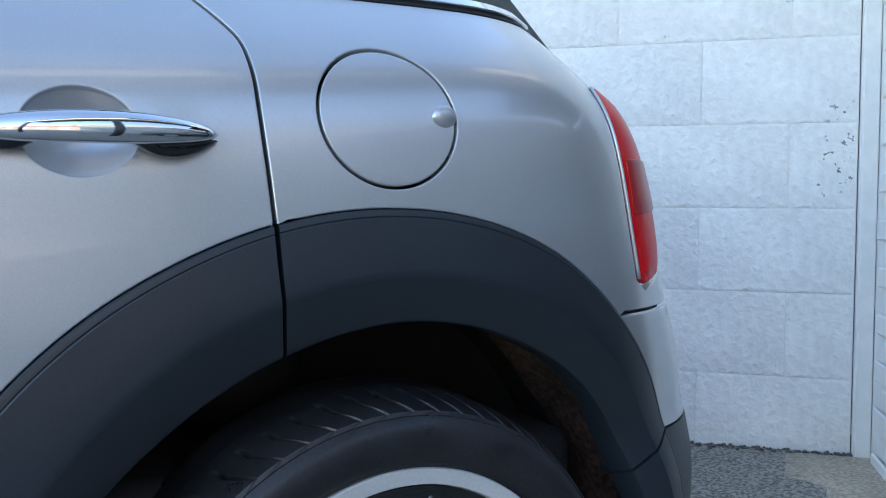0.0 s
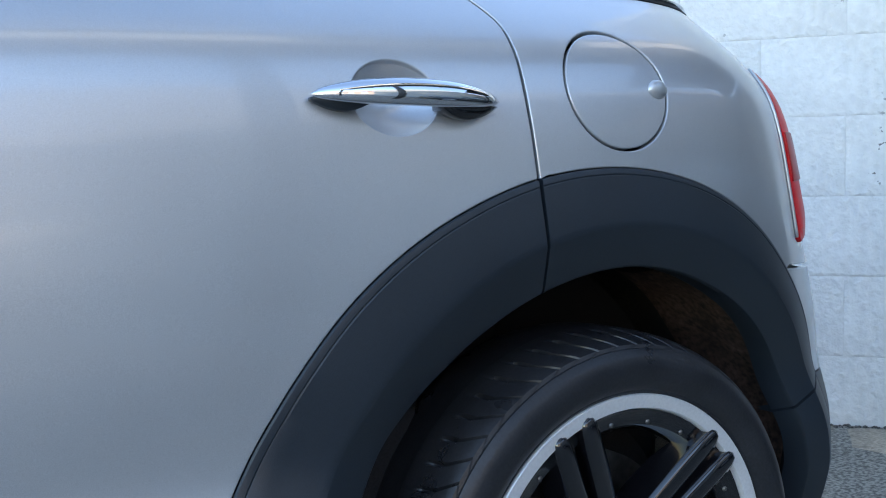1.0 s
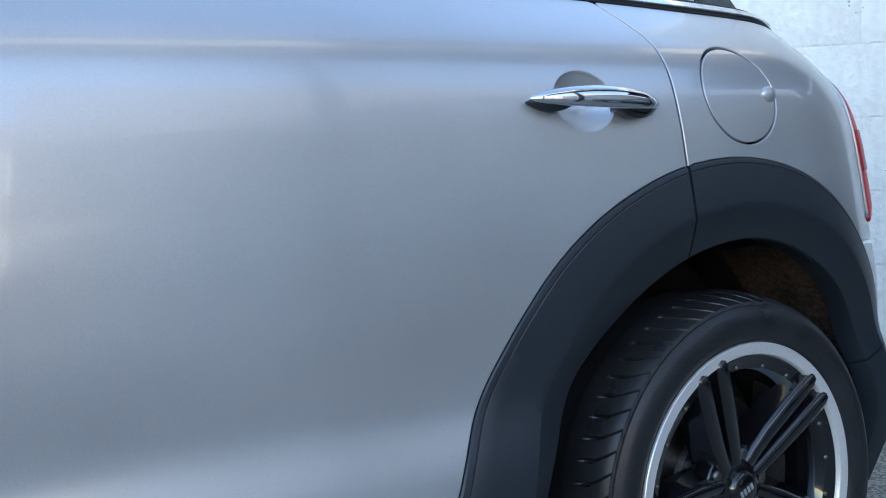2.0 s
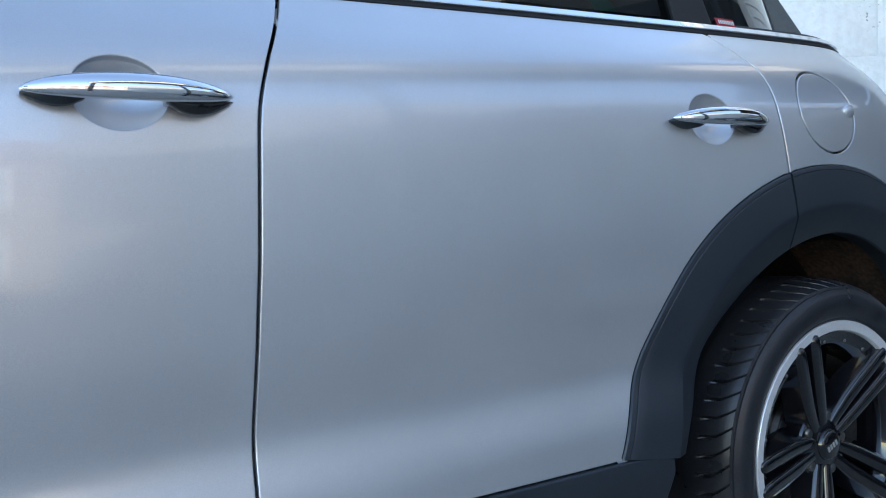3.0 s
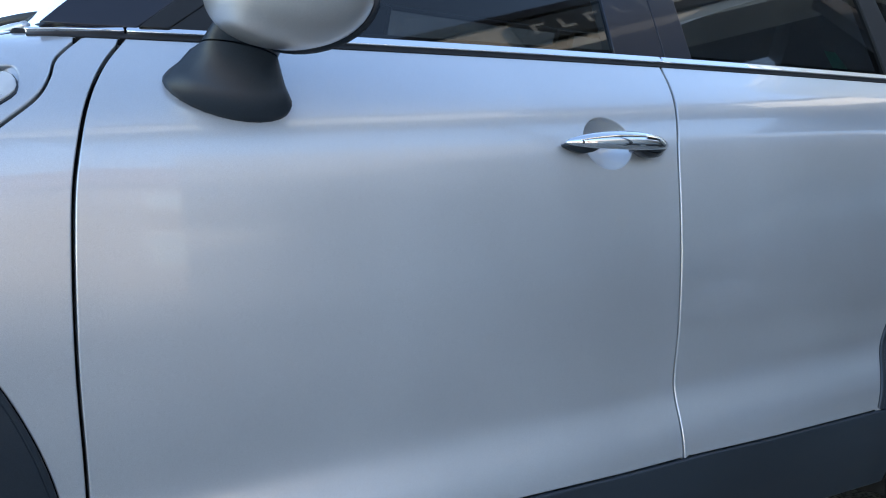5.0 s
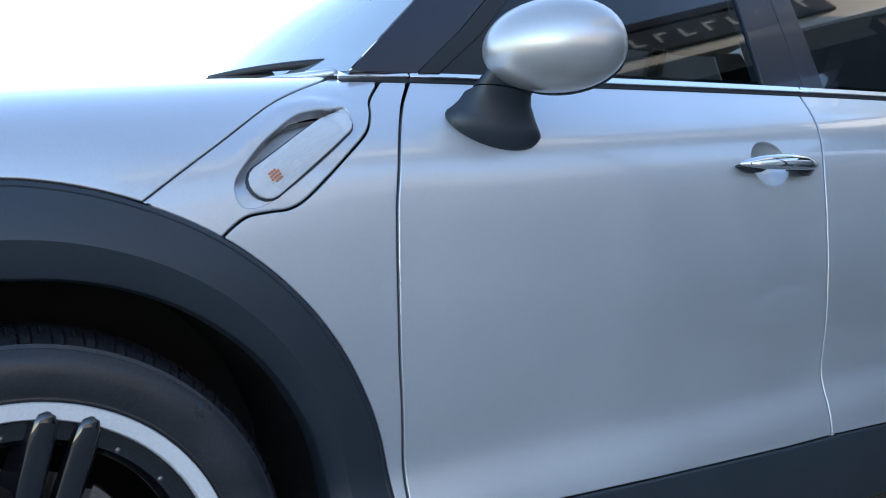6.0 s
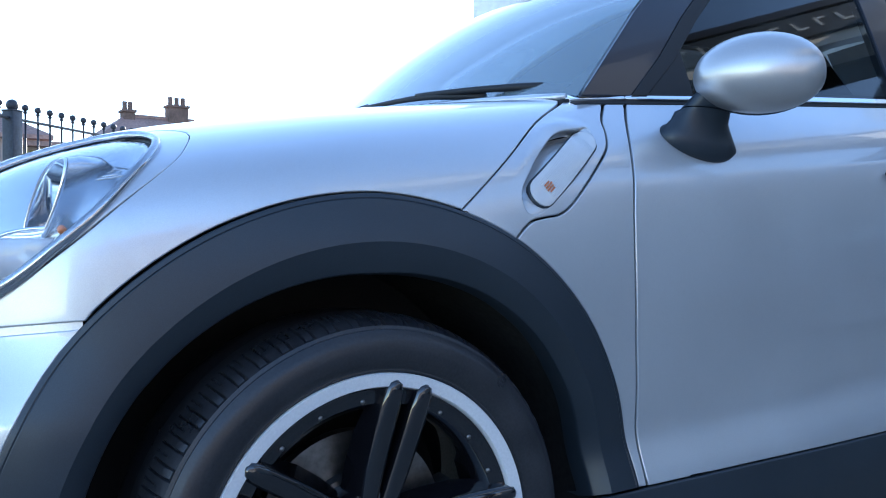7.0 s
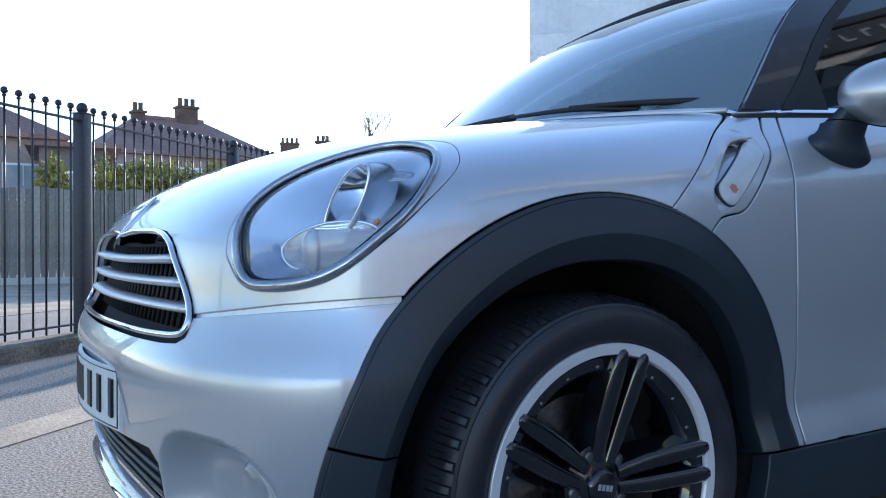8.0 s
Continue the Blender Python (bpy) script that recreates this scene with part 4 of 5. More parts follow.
for i in range(4):
    for j in range(4):
        if (i, j) in ((0, 0), (3, 3)):
            continue
        o = SC_C + SC_A * (-0.066 + 0.0044 * i + 0.001 * j) + SC_W * (-0.005 + 0.0042 * j)
        sheet("amber_facet", [tuple(o + SC_A * x + SC_W * y) for x, y in ((0, 0), (0.0028, 0), (0.0028, 0.0024), (0, 0.0024))], on_side, AMBER, scuttle, step=0.005, fine=0.004, proud=0.0064,
              depth=0.001, edge=0.0004, shift=lambda q, p: scoop(q, p) * 0.55)
for k in range(13):
    w = -0.014 + 0.0027 * k
    lim = 0.078 - 0.3 * abs(w - 0.003)
    p = on_side([tuple(SC_C + SC_A * v + SC_W * w) for v in np.linspace(-0.070 + 0.3 * abs(w - 0.003), lim, 9)])
    q = np.array([SC_C + SC_A * v + SC_W * w for v in np.linspace(-0.070 + 0.3 * abs(w - 0.003), lim, 9)])
    n = skin_normal(p)
    part("lens_rib", tube([tuple(v) for v in p + n * (0.0048 + scoop(q, p) * 0.55)[:, None]], 0.0006, 5), FROST, scuttle)
fender = sheet("front_wing", SCUT[::-1] + arch(0, FRONT_OUT, A_SCUT, 89.5) + GA[::-1] + belt_line(0.55, 0.51, 3), on_side,
               PAINT, car, gap=0.0042, step=0.018)
both += [scuttle, fender]


# arch cladding
def cladding(cx, outer, inner, crease, a0, a1, b0=None, b1=None):
    """A plastic arch band: a wide outer face, a hard crease and a narrow inner face."""
    b0, b1 = a0 if b0 is None else b0, a1 if b1 is None else b1
    n = max(8, int(abs(a1 - a0) / 1.6))
    rows = []
    # (share of the outer face or, past 1, of the inner face; height over the skin)
    for u, up in ((0.0, -0.03), (0.0, 0.0), (0.02, 0.0026), (0.05, 0.0034), (0.10, 0.0040), (0.12, 0.0032), (0.14, 0.0042), (0.35, 0.0060), (0.6, 0.0085), (0.9, 0.0105), (1.0, 0.0108),
                  (1.06, 0.0096), (1.4, 0.0025), (1.9, -0.009), (1.96, -0.0112), (2.0, -0.016), (2.0, -0.05)):
        w = []
        for k in range(n + 1):
            t = k / n
            ao, ai = a0 + (a1 - a0) * t, b0 + (b1 - b0) * t
            ro, ri = arch_r(outer, ao) + 0.0008, arch_r(inner, ai)
            share = u * (ro - crease) / (ro - ri) if u <= 1 else (ro - crease + (u - 1) * (crease - ri)) / (ro - ri)
            r, ang = ro + (ri - ro) * share, ao + (ai - ao) * share
            pad = 0.30
            ang += pad if k == 0 else -pad if k == n else 0.0
            w.append((cx + r * math.sin(radians(ang)), ARCH_Z + r * math.cos(radians(ang))))
        p = on_side(w)
        p = p + skin_normal(p) * up
        row = [tuple(v) for v in p]
        ends = [tuple(p[0] + np.array((0, 0.03, 0))), tuple(p[-1] + np.array((0, 0.03, 0)))]
        rows.append([ends[0]] + row + [ends[1]])
    bm = loft(rows)
    bmesh.ops.recalc_face_normals(bm, faces=bm.faces[:])
    if sum(f.normal.y * f.calc_area() for f in bm.faces) > 0:
        bmesh.ops.reverse_faces(bm, faces=bm.faces[:])
    both.append(part("arch_cladding", sharpen(bm, 24), PLASTIC, car, "black plastic arch cladding with a hard crease"))


for a0, a1 in ((-101, -77), (-77, 89.5)):
    cladding(0, FRONT_OUT, FRONT_IN, 0.415, a0, a1)
for a0, a1, b0, b1 in ((A_REAR0, A_DOOR, None, -21.2), (A_DOOR, 65, -21.2, None), (65, 100, None, None)):
    cladding(BASE, REAR_OUT, REAR_IN, 0.458, a0, a1, b0, b1)
both.append(sheet("sill", sill_line(0.39, 2.11, 20) + [(2.135, 0.375), (2.14, 0.35), (2.12, 0.21), (0.36, 0.20)], on_side, PLASTIC, car, proud=0.006, depth=0.04, gap=0.004, edge=0.004,
                  label="black plastic sill"))

# rear quarter, fuel flap and tail lamp
FLAP = oval(2.5725, 0.970, 0.085, 0.080, 48)
LAMP_L = [(2.940, 1.048), (2.951, 0.971), (2.970, 0.851), (2.984, 0.776)]
quarter = sheet("quarter_panel", GR[::-1] + belt_line(2.36, 2.93, 8) + [(3.00, 1.112), (3.06, 1.05)] + curve(LAMP_L, 4) + [(3.01, 0.760), (3.07, 0.777), (3.11, 0.80), (3.13, 0.7325), (2.975, 0.7320), (2.930, 0.731)]
                + arch(BASE, REAR_OUT, 41.0, A_DOOR), on_side, PAINT, car, holes=[FLAP[::-1]], gap=0.0040, step=0.016, label="silver rear quarter panel")
both.append(quarter)
sheet("fuel_flap", FLAP, on_side, PAINT, quarter, gap=0.0036, step=0.015, label="round silver fuel flap")
bm = bmesh.new()
bmesh.ops.create_uvsphere(bm, u_segments=16, v_segments=10, radius=1, matrix=pose(2.6415, float(side(2.6415, 0.975)) - 0.0005, 0.975) @ Matrix.Diagonal((0.0165, 0.008, 0.0135, 1)))
part("flap_tab", bm, PAINT, quarter)
LAMP = curve(LAMP_L, 4) + curve([(3.0, 0.768), (3.07, 0.79), (3.10, 0.88), (3.09, 0.98), (3.05, 1.04), (2.99, 1.056)], 4)
tail_lamp = sheet("tail_lamp", LAMP, on_side, REDLENS, car, gap=0.003, step=0.012, proud=0.004, depth=0.03, edge=0.004, shift=dome(LAMP, 0.05, 0.008), label="red tail lamp lens")
both.append(tail_lamp)
BAND = [(2.960, 0.945), (2.972, 0.862), (3.093, 0.875), (3.085, 0.95)]
sheet("reverse_segment", inset(BAND, 0.004), on_side, DARKRED, tail_lamp, step=0.012, proud=0.0065, depth=0.004, shift=dome(LAMP, 0.05, 0.008), label="darker red lamp segment")
edge_line = curve(LAMP_L, 6)
p = on_side(edge_line)
tail_frame = part("lamp_trim", tube([tuple(v) for v in p + skin_normal(p) * 0.002], 0.003, 6), SATIN, car, "thin bright strip beside the tail lamp")
both.append(tail_frame)

# bonnet, bumpers
mir = lambda q: [(180 - a, b) for a, b in q[::-1]]
bon_arch = to_nose(arch(0, FRONT_OUT, -49.5, A_TIP, 26, 0.003))
bon_side = to_nose(BON)
bon_rear = top_nose(curve([(0.432, 0.165), (0.41, 0.40), (0.37, 0.65), (0.35, 0.885)], 5))
GRILLE = [(90, 8.5), (83.8, 8.8), (76, 8.6), (71.9, 8.1), (69.4, 7.3), (67.9, 6.4), (64.8, 3.5), (63.0, 0.9), (63.1, -0.6), (64.3, -1.1), (67.2, -1.3), (74.8, -1.5), (90, -1.6)]
bon_front = GRILLE[:8] + [(53.3, 2.0), (44.3, 2.8)]
half = bon_front + bon_arch[1:] + bon_side[1:-1] + bon_rear
RING = curve([(59.3, 6.2), (58.6, 4.9), (57.3, 3.6), (55.5, 3.1), (51.9, 3.3), (48.9, 4.3), (45.9, 6.7), (43.7, 9.1), (41.6, 12.5), (41.5, 14.9), (43.3, 17.4), (47.5, 18.3),
              (51.5, 17.3), (55.2, 14.8), (57.9, 11.8), (59.2, 9.0)], 4, True)
EYE = curve([(57.7, 6.2), (57.0, 4.5), (55.3, 3.7), (51.5, 4.0), (48.9, 5.0), (46.7, 6.8), (44.5, 9.3), (43.5, 11.8), (43.5, 14.0), (44.8, 15.7), (47.9, 16.7), (51.0, 16.1),
             (54.4, 14.0), (56.9, 11.4), (58.0, 8.8)], 4, True)
bonnet = sheet("bonnet", half + mir(half)[1:-1], on_nose, PAINT, car, holes=[RING, mir(RING)], gap=0.16, fine=0.7, step=1.6, label="silver clamshell bonnet")
bum_edge = to_nose(arch(0, FRONT_OUT, -49.8, -101, 14))
LOW_G = [(90, -11.9), (83.6, -12.0), (76, -11.3), (69.2, -10.6), (67.6, -11.5), (67.8, -15.2), (75, -17.5), (90, -17.8)]
bum_half = [(90, -1.8), (74.8, -1.7), (67.2, -1.5), (64.3, -1.3), (63.2, -0.8), (63.0, 0.7), (53.3, 1.6), (44.4, 2.4)] + bum_edge[1:] + [(53, -17), (60, -19), (75, -20.5), (90, -20.5)]


def fog_dip(q, p):
    a = np.where(q[:, 0] > 90, 180 - q[:, 0], q[:, 0])
    r2 = np.abs((a - 60.0) / 7.6) ** 2.4 + np.abs((q[:, 1] + 13.0) / 5.6) ** 2.4
    k = np.clip((1 - r2) * 1.15, 0, 1)
    return -0.055 * k * k * (3 - 2 * k)


bumper = sheet("front_bumper", bum_half + mir(bum_half)[1:-1], on_nose, PAINT, car, holes=[LOW_G[:-1] + [LOW_G[-1]] + mir(LOW_G)[1:-1]], gap=0.12, fine=0.7, step=0.32,
               shift=fog_dip, label="silver front bumper with fog lamp recess")
rb = to_tail([(2.930, 0.727), (2.99, 0.728), (3.12, 0.728)])
rear_half = [(90, -7.8), (70, -7.8)] + to_tail(arch(BASE, REAR_OUT, 41.8, 65, 14))[::-1] + rb + [(70, 1.7), (90, 1.7)]
rear_bumper = sheet("rear_bumper", rear_half + mir(rear_half)[1:-1], on_tail, PAINT, car, gap=0.13, fine=0.9, step=2.0, label="silver rear bumper")
low_half = [(90, -26), (55, -26)] + to_tail(arch(BASE, REAR_OUT, 65, 100, 14))[::-1] + [(70, -7.8), (90, -7.8)]
sheet("rear_valance", low_half + mir(low_half)[1:-1], on_tail, PLASTIC, car, gap=0.22, fine=0.9, step=2.0, label="black plastic lower rear bumper")
tail_half = [(90, 2.2), (66, 2.2), (56, 5), (53, 12), (56, 19), (62, 24), (90, 25)]
sheet("tailgate", tail_half + mir(tail_half)[1:-1], on_tail, PAINT, car, gap=0.2, fine=0.9, step=3.0)
both.append(sheet("bumper_seam", to_nose([(-0.37, 0.63), (-0.37, 0.68)]) + [(53, 3.5), (63, 2.5), (63, -1), (53, 0.5)], on_nose, SATIN, car, proud=-0.006, depth=0, fine=0.9, step=2,
                  label="bright strip in the bumper seam"))

# near-black sheet added behind the gaps so that they read as shade
GAP_BACK = (arc(0, ARCH_Z, 0.47, 0.47, -40, 89) + sill_line(0.48, 2.07) + arc(BASE, ARCH_Z, 0.515, 0.515, -85, 44) + [(2.965, 0.74), (2.93, 1.06), (2.88, 1.09)]
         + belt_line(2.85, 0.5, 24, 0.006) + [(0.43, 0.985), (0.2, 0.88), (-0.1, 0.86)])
both.append(sheet("inner_shell", GAP_BACK, on_side, UNDER, car, proud=-0.045, depth=0, step=0.05))


def make_well(cx, r, y1):
    prof = []
    for a in np.linspace(-112, 112, 30):
        x, z = cx + r * math.sin(radians(a)), ARCH_Z + r * math.cos(radians(a))
        rim = max(0.035, float(on_side([(x, max(z, 0.2))])[0][1]) + 0.014)
        prof.append([(x, rim + (y1 - rim) * k, z + 0.01 * math.sin(9 * a) * (k > 0.1)) for k in (0, 0.15, 0.34, 0.6, 1)])
    ob = part("arch_liner", loft(prof), LINER, car, "dark fibre wheel arch liner")
    both.append(ob)
    n = 24
    wall = [[(cx + k * r * math.sin(radians(a)), y1, ARCH_Z + k * r * math.cos(radians(a))) for a in np.linspace(-112, 112, n)] for k in (0.02, 0.5, 1.0)]
    both.append(part("well_wall", loft(wall), UNDER, car))


make_well(0, 0.405, 0.40)
make_well(BASE, 0.455, 0.42)
# rusty mud on the rear of the rear liner
mud = []
for a in np.linspace(28, 96, 20):
    row = []
    for y in np.linspace(0.055 + 0.11 * max(0.0, a - 40) / 56, 0.30, 10):
        k = 0.448 - 0.012 * noise.noise(Vector((a * 0.08, y * 14, 1.5)))
        row.append((BASE + k * math.sin(radians(a)), y, ARCH_Z + k * math.cos(radians(a)) * 0.97))
    mud.append(row)
part("liner_mud", loft(mud), RUST, car, "rusty brown dried mud on the liner")
mud = []
for a in np.linspace(-70, -48, 10):
    mud.append([(BASE + 0.44 * math.sin(radians(a)), y, ARCH_Z + 0.43 * math.cos(radians(a))) for y in np.linspace(0.06, 0.2, 6)])
part("liner_mud", loft(mud), RUST, car)
# dark boxes added to fill the top of the door gap against the sky
for y0, y1 in ((0.150, 0.25), (2 * YC - 0.25, 2 * YC - 0.150)):
    part("pillar_foot", box_bm((0.43, y0, 0.80), (0.68, y1, 1.004), 0.005), UNDER, car)
part("underbody", box_bm((0.42, 0.10, 0.20), (2.12, 2 * YC - 0.10, 0.40), 0.02), UNDER, car)
part("engine_bay", box_bm((-0.50, 0.46, 0.22), (0.42, 2 * YC - 0.46, 0.72), 0.05), UNDER, car)
part("rear_floor", box_bm((2.12, 0.46, 0.26), (3.25, 2 * YC - 0.46, 0.66), 0.05), UNDER, car)
for x in (0.0, BASE):
    part("axle", tube([(x, 0.12, HUB_Z), (x, 2 * YC - 0.12, HUB_Z)], 0.03, 10), UNDER, car)


# ---- lamps, grille, plate ----
def bowl(outline, deep):
    """A smooth elliptical hollow inside an outline."""
    e = np.array(outline, float)
    mid = e.mean(0)
    inv = np.linalg.inv(np.cov((e - mid).T)) / 2
    return lambda q, p: deep * (1 - np.einsum("ij,jk,ik->i", q - mid, inv, q - mid))


def make_headlamp(flip):
    f = mir if flip else (lambda q: q)
    ring, eye = f(RING), f(EYE)
    lamp = sheet("headlamp", ring, on_nose, PAINT, car, holes=[inset(eye, -0.35)[::-1]], gap=0.1, fine=0.5, step=1.0, depth=0.02, label="large oval headlamp with clear cover")
    pg = on_nose(inset(eye, 0.05))
    part("gasket", tube([tuple(v) for v in pg - skin_normal(pg) * 0.008], 0.0045, 8, closed=True), SEAL, lamp)
    sheet("reflector", inset(eye, -0.2), on_nose, REFLECTOR, lamp, proud=-0.024, fine=0.5, step=0.6, depth=0, shift=bowl(eye, -0.085), label="silvered reflector bowl")
    cover = sheet("cover", inset(eye, 0.25), on_nose, CLEAR, lamp, proud=-0.003, fine=0.5, step=0.7, depth=0.008, shift=dome(eye, 5.0, 0.012), label="clear lamp cover")
    cover.visible_shadow = False
    p = on_nose(f([(a, b) for a, b in inset(eye, -0.3)]))
    k = skin_normal(p)
    part("chrome_ring", tube([tuple(v) for v in p + k * 0.002], 0.0065, 8, closed=True, taper=lambda t: 1 + 0.6 * math.exp(-((t - 0.2) / 0.13) ** 2)), CHROME, lamp, "chrome lamp ring")

    def at(a, b, deep):
        q = on_nose(f([(a, b)]))
        return Vector((q - skin_normal(q) * deep)[0])
    def place(x, y, z):
        return Vector((x, 2 * YC - y if flip else y, z))
    # ribbed elliptical dish round the projector
    dish = lambda t, r: at(51.3 + 4.3 * r * math.cos(t), 7.9 - 1.3 * r * math.cos(t) + 2.9 * r * math.sin(t), 0.066 + 0.022 * (1 - r * r) - 0.012 * r * math.cos(t))
    ell = [dish(t, 1.0) for t in np.linspace(0, 2 * math.pi, 33)[:-1]]
    part("inner_ring", tube(ell, 0.0026, 6, closed=True), CHROME, lamp)
    part("inner_dish", loft([[dish(t, r) for t in np.linspace(0, 2 * math.pi, 33)[:-1]] for r in (0.02, 0.3, 0.6, 0.85, 0.99)], True), REFLECTOR, lamp, "ribbed elliptical reflector")
    for k in range(28):
        v = -0.945 + 0.07 * k
        half_w = math.sqrt(1 - v * v) * 0.97
        row = []
        for c in np.linspace(-half_w, half_w, 9):
            r = math.hypot(c, v)
            row.append(dish(math.atan2(v, c), r) + place(-0.0012, 0, 0) - place(0, 0, 0))
        part("reflector_rib", tube(row, 0.0010, 5), REFLECTOR, lamp)
    # projector barrel, lying level and facing forwards
    c, d = place(-0.461, 0.184, 0.724), (place(-1, 0.24, -0.02) - place(0, 0, 0)).normalized()
    turn = d.to_track_quat("Z", "Y").to_matrix().to_4x4()
    prof = [(0.0, 0.010), (0.016, 0.008), (0.028, 0.002), (0.0315, -0.003), (0.0335, -0.004), (0.0335, -0.010)]
    prof += [(0.0315 + 0.0007 * (k % 2), -0.011 - 0.0035 * k) for k in range(30)]
    b2 = turned(prof, 32, axis="z")
    bmesh.ops.transform(b2, matrix=Matrix.Translation(c) @ turn, verts=b2.verts[:])
    part("projector", b2, FROST, lamp, "ribbed glass projector barrel")
    # upright bezel of the main beam
    mid2 = (0.395, 0.192, 0.796)
    ovl = []
    for t in np.linspace(0, 2 * math.pi, 41)[:-1]:
        dy, dz = 0.034 * math.cos(t), 0.064 * math.sin(t)
        ovl.append(place(-mid2[0] - 0.30 * dy + 0.30 * dz, mid2[1] + dy - 0.35 * dz, mid2[2] + dz))
    part("bezel", tube(ovl, 0.0030, 6, closed=True), CHROME, lamp, "chrome bezel of the main beam")
    cen = place(-mid2[0], mid2[1], mid2[2])
    deep = place(0.060, 0.016, 0) - place(0, 0, 0)
    part("beam_dish", loft([[cen + (p - cen) * r + deep * (1 - r * r) for p in ovl] for r in (0.05, 0.3, 0.55, 0.8, 0.99)], True), CHROME, lamp, "polished main beam dish")
    part("beam_shell", loft([[cen + (p - cen) * r + deep * k for p in ovl] for r, k in ((1.0, 0.0), (1.03, 0.3), (0.98, 0.8), (0.8, 1.15))], True), REFLECTOR, lamp)
    # rings pressed into the upper reflector
    for rr in (1.0, 0.62):
        part("reflector_ring", tube([at(47.6 + 2.0 * rr * math.cos(t) - 0.5 * rr * math.sin(t), 14.2 + 0.7 * rr * math.sin(t), 0.034) for t in np.linspace(0, 2 * math.pi, 25)[:-1]], 0.0018, 5, closed=True), REFLECTOR, lamp)
    q = at(46.6, 8.7, 0.03)
    b3 = bmesh.new()
    bmesh.ops.create_uvsphere(b3, u_segments=12, v_segments=8, radius=0.0055, matrix=Matrix.Translation(q))
    part("amber_bulb", b3, AMBER, lamp, "amber indicator bulb")
    return lamp


make_headlamp(False)
make_headlamp(True)

full_grille = GRILLE + mir(GRILLE)[1:-1]
grille = sheet("radiator_grille", full_grille, on_nose, UNDER, car, proud=-0.05, fine=0.8, step=3, depth=0, label="radiator grille with silver slats")
p = on_nose(curve(inset(full_grille, 0.35), 5, True))
part("grille_frame", tube([tuple(v) for v in p + skin_normal(p) * 0.003], 0.0058, 8, closed=True, flat=1.0), CHROME, grille, "chrome grille frame")
for b, a0 in ((5.5, 68.5), (3.4, 66.4), (1.25, 64.6)):
    q = [(a, b) for a in np.linspace(a0, 180 - a0, 40)]
    p = on_nose(q)
    n = skin_normal(p)
    rows = []
    for v, m in zip(p, n):
        m = Vector((m[0], m[1], 0)).normalized()
        row = []
        for out, up in ((-0.05, 0.006), (-0.015, 0.0085), (0.0, 0.005), (0.006, 0.0), (0.0, -0.006), (-0.015, -0.0095), (-0.05, -0.006)):
            row.append(Vector(v) + m * out + Vector((0, 0, up)))
        rows.append(row)
    part("slat", loft(rows, True, cap=True), SATIN, grille, "satin silver slat")
for k in range(34):
    a = 64 + 52 * k / 33
    lo, hi = (0.0 if 66 < a < 114 else 0.8), (7.4 if 70 < a < 110 else 4.0)
    p = on_nose([(a, lo), (a, hi)])
    n = skin_normal(p)
    part("grille_bar", tube([tuple(v) for v in p - n * 0.035], 0.004, 4), SEAL, grille)
low = sheet("lower_grille", LOW_G + mir(LOW_G)[1:-1], on_nose, UNDER, car, proud=-0.04, fine=0.8, step=3, depth=0, label="black lower air intake")
for b in (-12.8, -13.9, -15.0, -16.1):
    p = on_nose([(a, b) for a in np.linspace(68.3, 111.7, 30)])
    part("intake_bar", tube([tuple(v) for v in p - skin_normal(p) * 0.012], 0.005, 6), PLASTIC, low)
p = on_nose([(a, -19.0 - 0.8 * math.sin(radians((a - 62) * 180 / 56))) for a in np.linspace(62, 118, 40)])
part("chin_trim", tube([tuple(v) for v in p + skin_normal(p) * 0.012], 0.022, 10), CHROME, car, "bright chin trim under the intake")
for f in ((lambda q: q), mir):
    p = on_nose(f([(55.2, -10.6)]))
    n = Vector(skin_normal(p)[0])
    b2 = turned([(0.0, 0.006), (0.025, 0.004), (0.038, -0.004), (0.042, -0.012), (0.043, -0.03)], 24, axis="z")
    aim = Vector((-0.85, n.y * 0.6, 0)).normalized()
    bmesh.ops.transform(b2, matrix=Matrix.Translation(Vector(p[0]) - n * 0.012) @ aim.to_track_quat("Z", "Y").to_matrix().to_4x4(), verts=b2.verts[:])
    part("fog_lamp", b2, CLEAR, car, "round fog lamp")
plate_bm = bmesh.new()
plate_rows = []
for k in range(13):
    y = YC - 0.262 + 0.524 * k / 12
    x = -0.698 + 0.030 * ((y - YC) / 0.262) ** 2
    plate_rows.append([(x + 0.008, y, 0.383), (x, y, 0.383), (x, y, 0.498), (x + 0.008, y, 0.498)])
plate = part("number_plate", loft(plate_rows, True, cap=True, bm=plate_bm), WHITE, car, "white number plate with black border", False)
for z in (0.388, 0.493):
    part("plate_border", tube([(-0.6985 + 0.030 * ((y - YC) / 0.262) ** 2, y, z) for y in np.linspace(YC - 0.256, YC + 0.256, 12)], 0.0014, 4), INK, plate)
for s in (-1, 1):
    part("plate_border", tube([(-0.670, YC + s * 0.256, 0.388), (-0.670, YC + s * 0.256, 0.493)], 0.0014, 4), INK, plate)
for k in range(7):
    y = YC - 0.215 + k * 0.068 + (0.02 if k > 2 else 0)
    x = -0.698 + 0.030 * ((y - YC) / 0.262) ** 2
    part("plate_bar", box_bm((x - 0.0015, y - 0.022, 0.405), (x + 0.004, y + 0.022, 0.478)), INK, plate, smooth=False)
p = on_nose([(90, 10.5)])
bm = bmesh.new()
bmesh.ops.create_uvsphere(bm, u_segments=24, v_segments=10, radius=1, matrix=Matrix.Translation(Vector(p[0])) @ Vector(skin_normal(p)[0]).to_track_quat("Z", "Y").to_matrix().to_4x4()
                          @ Matrix.Diagonal((0.016, 0.065, 0.006, 1)))
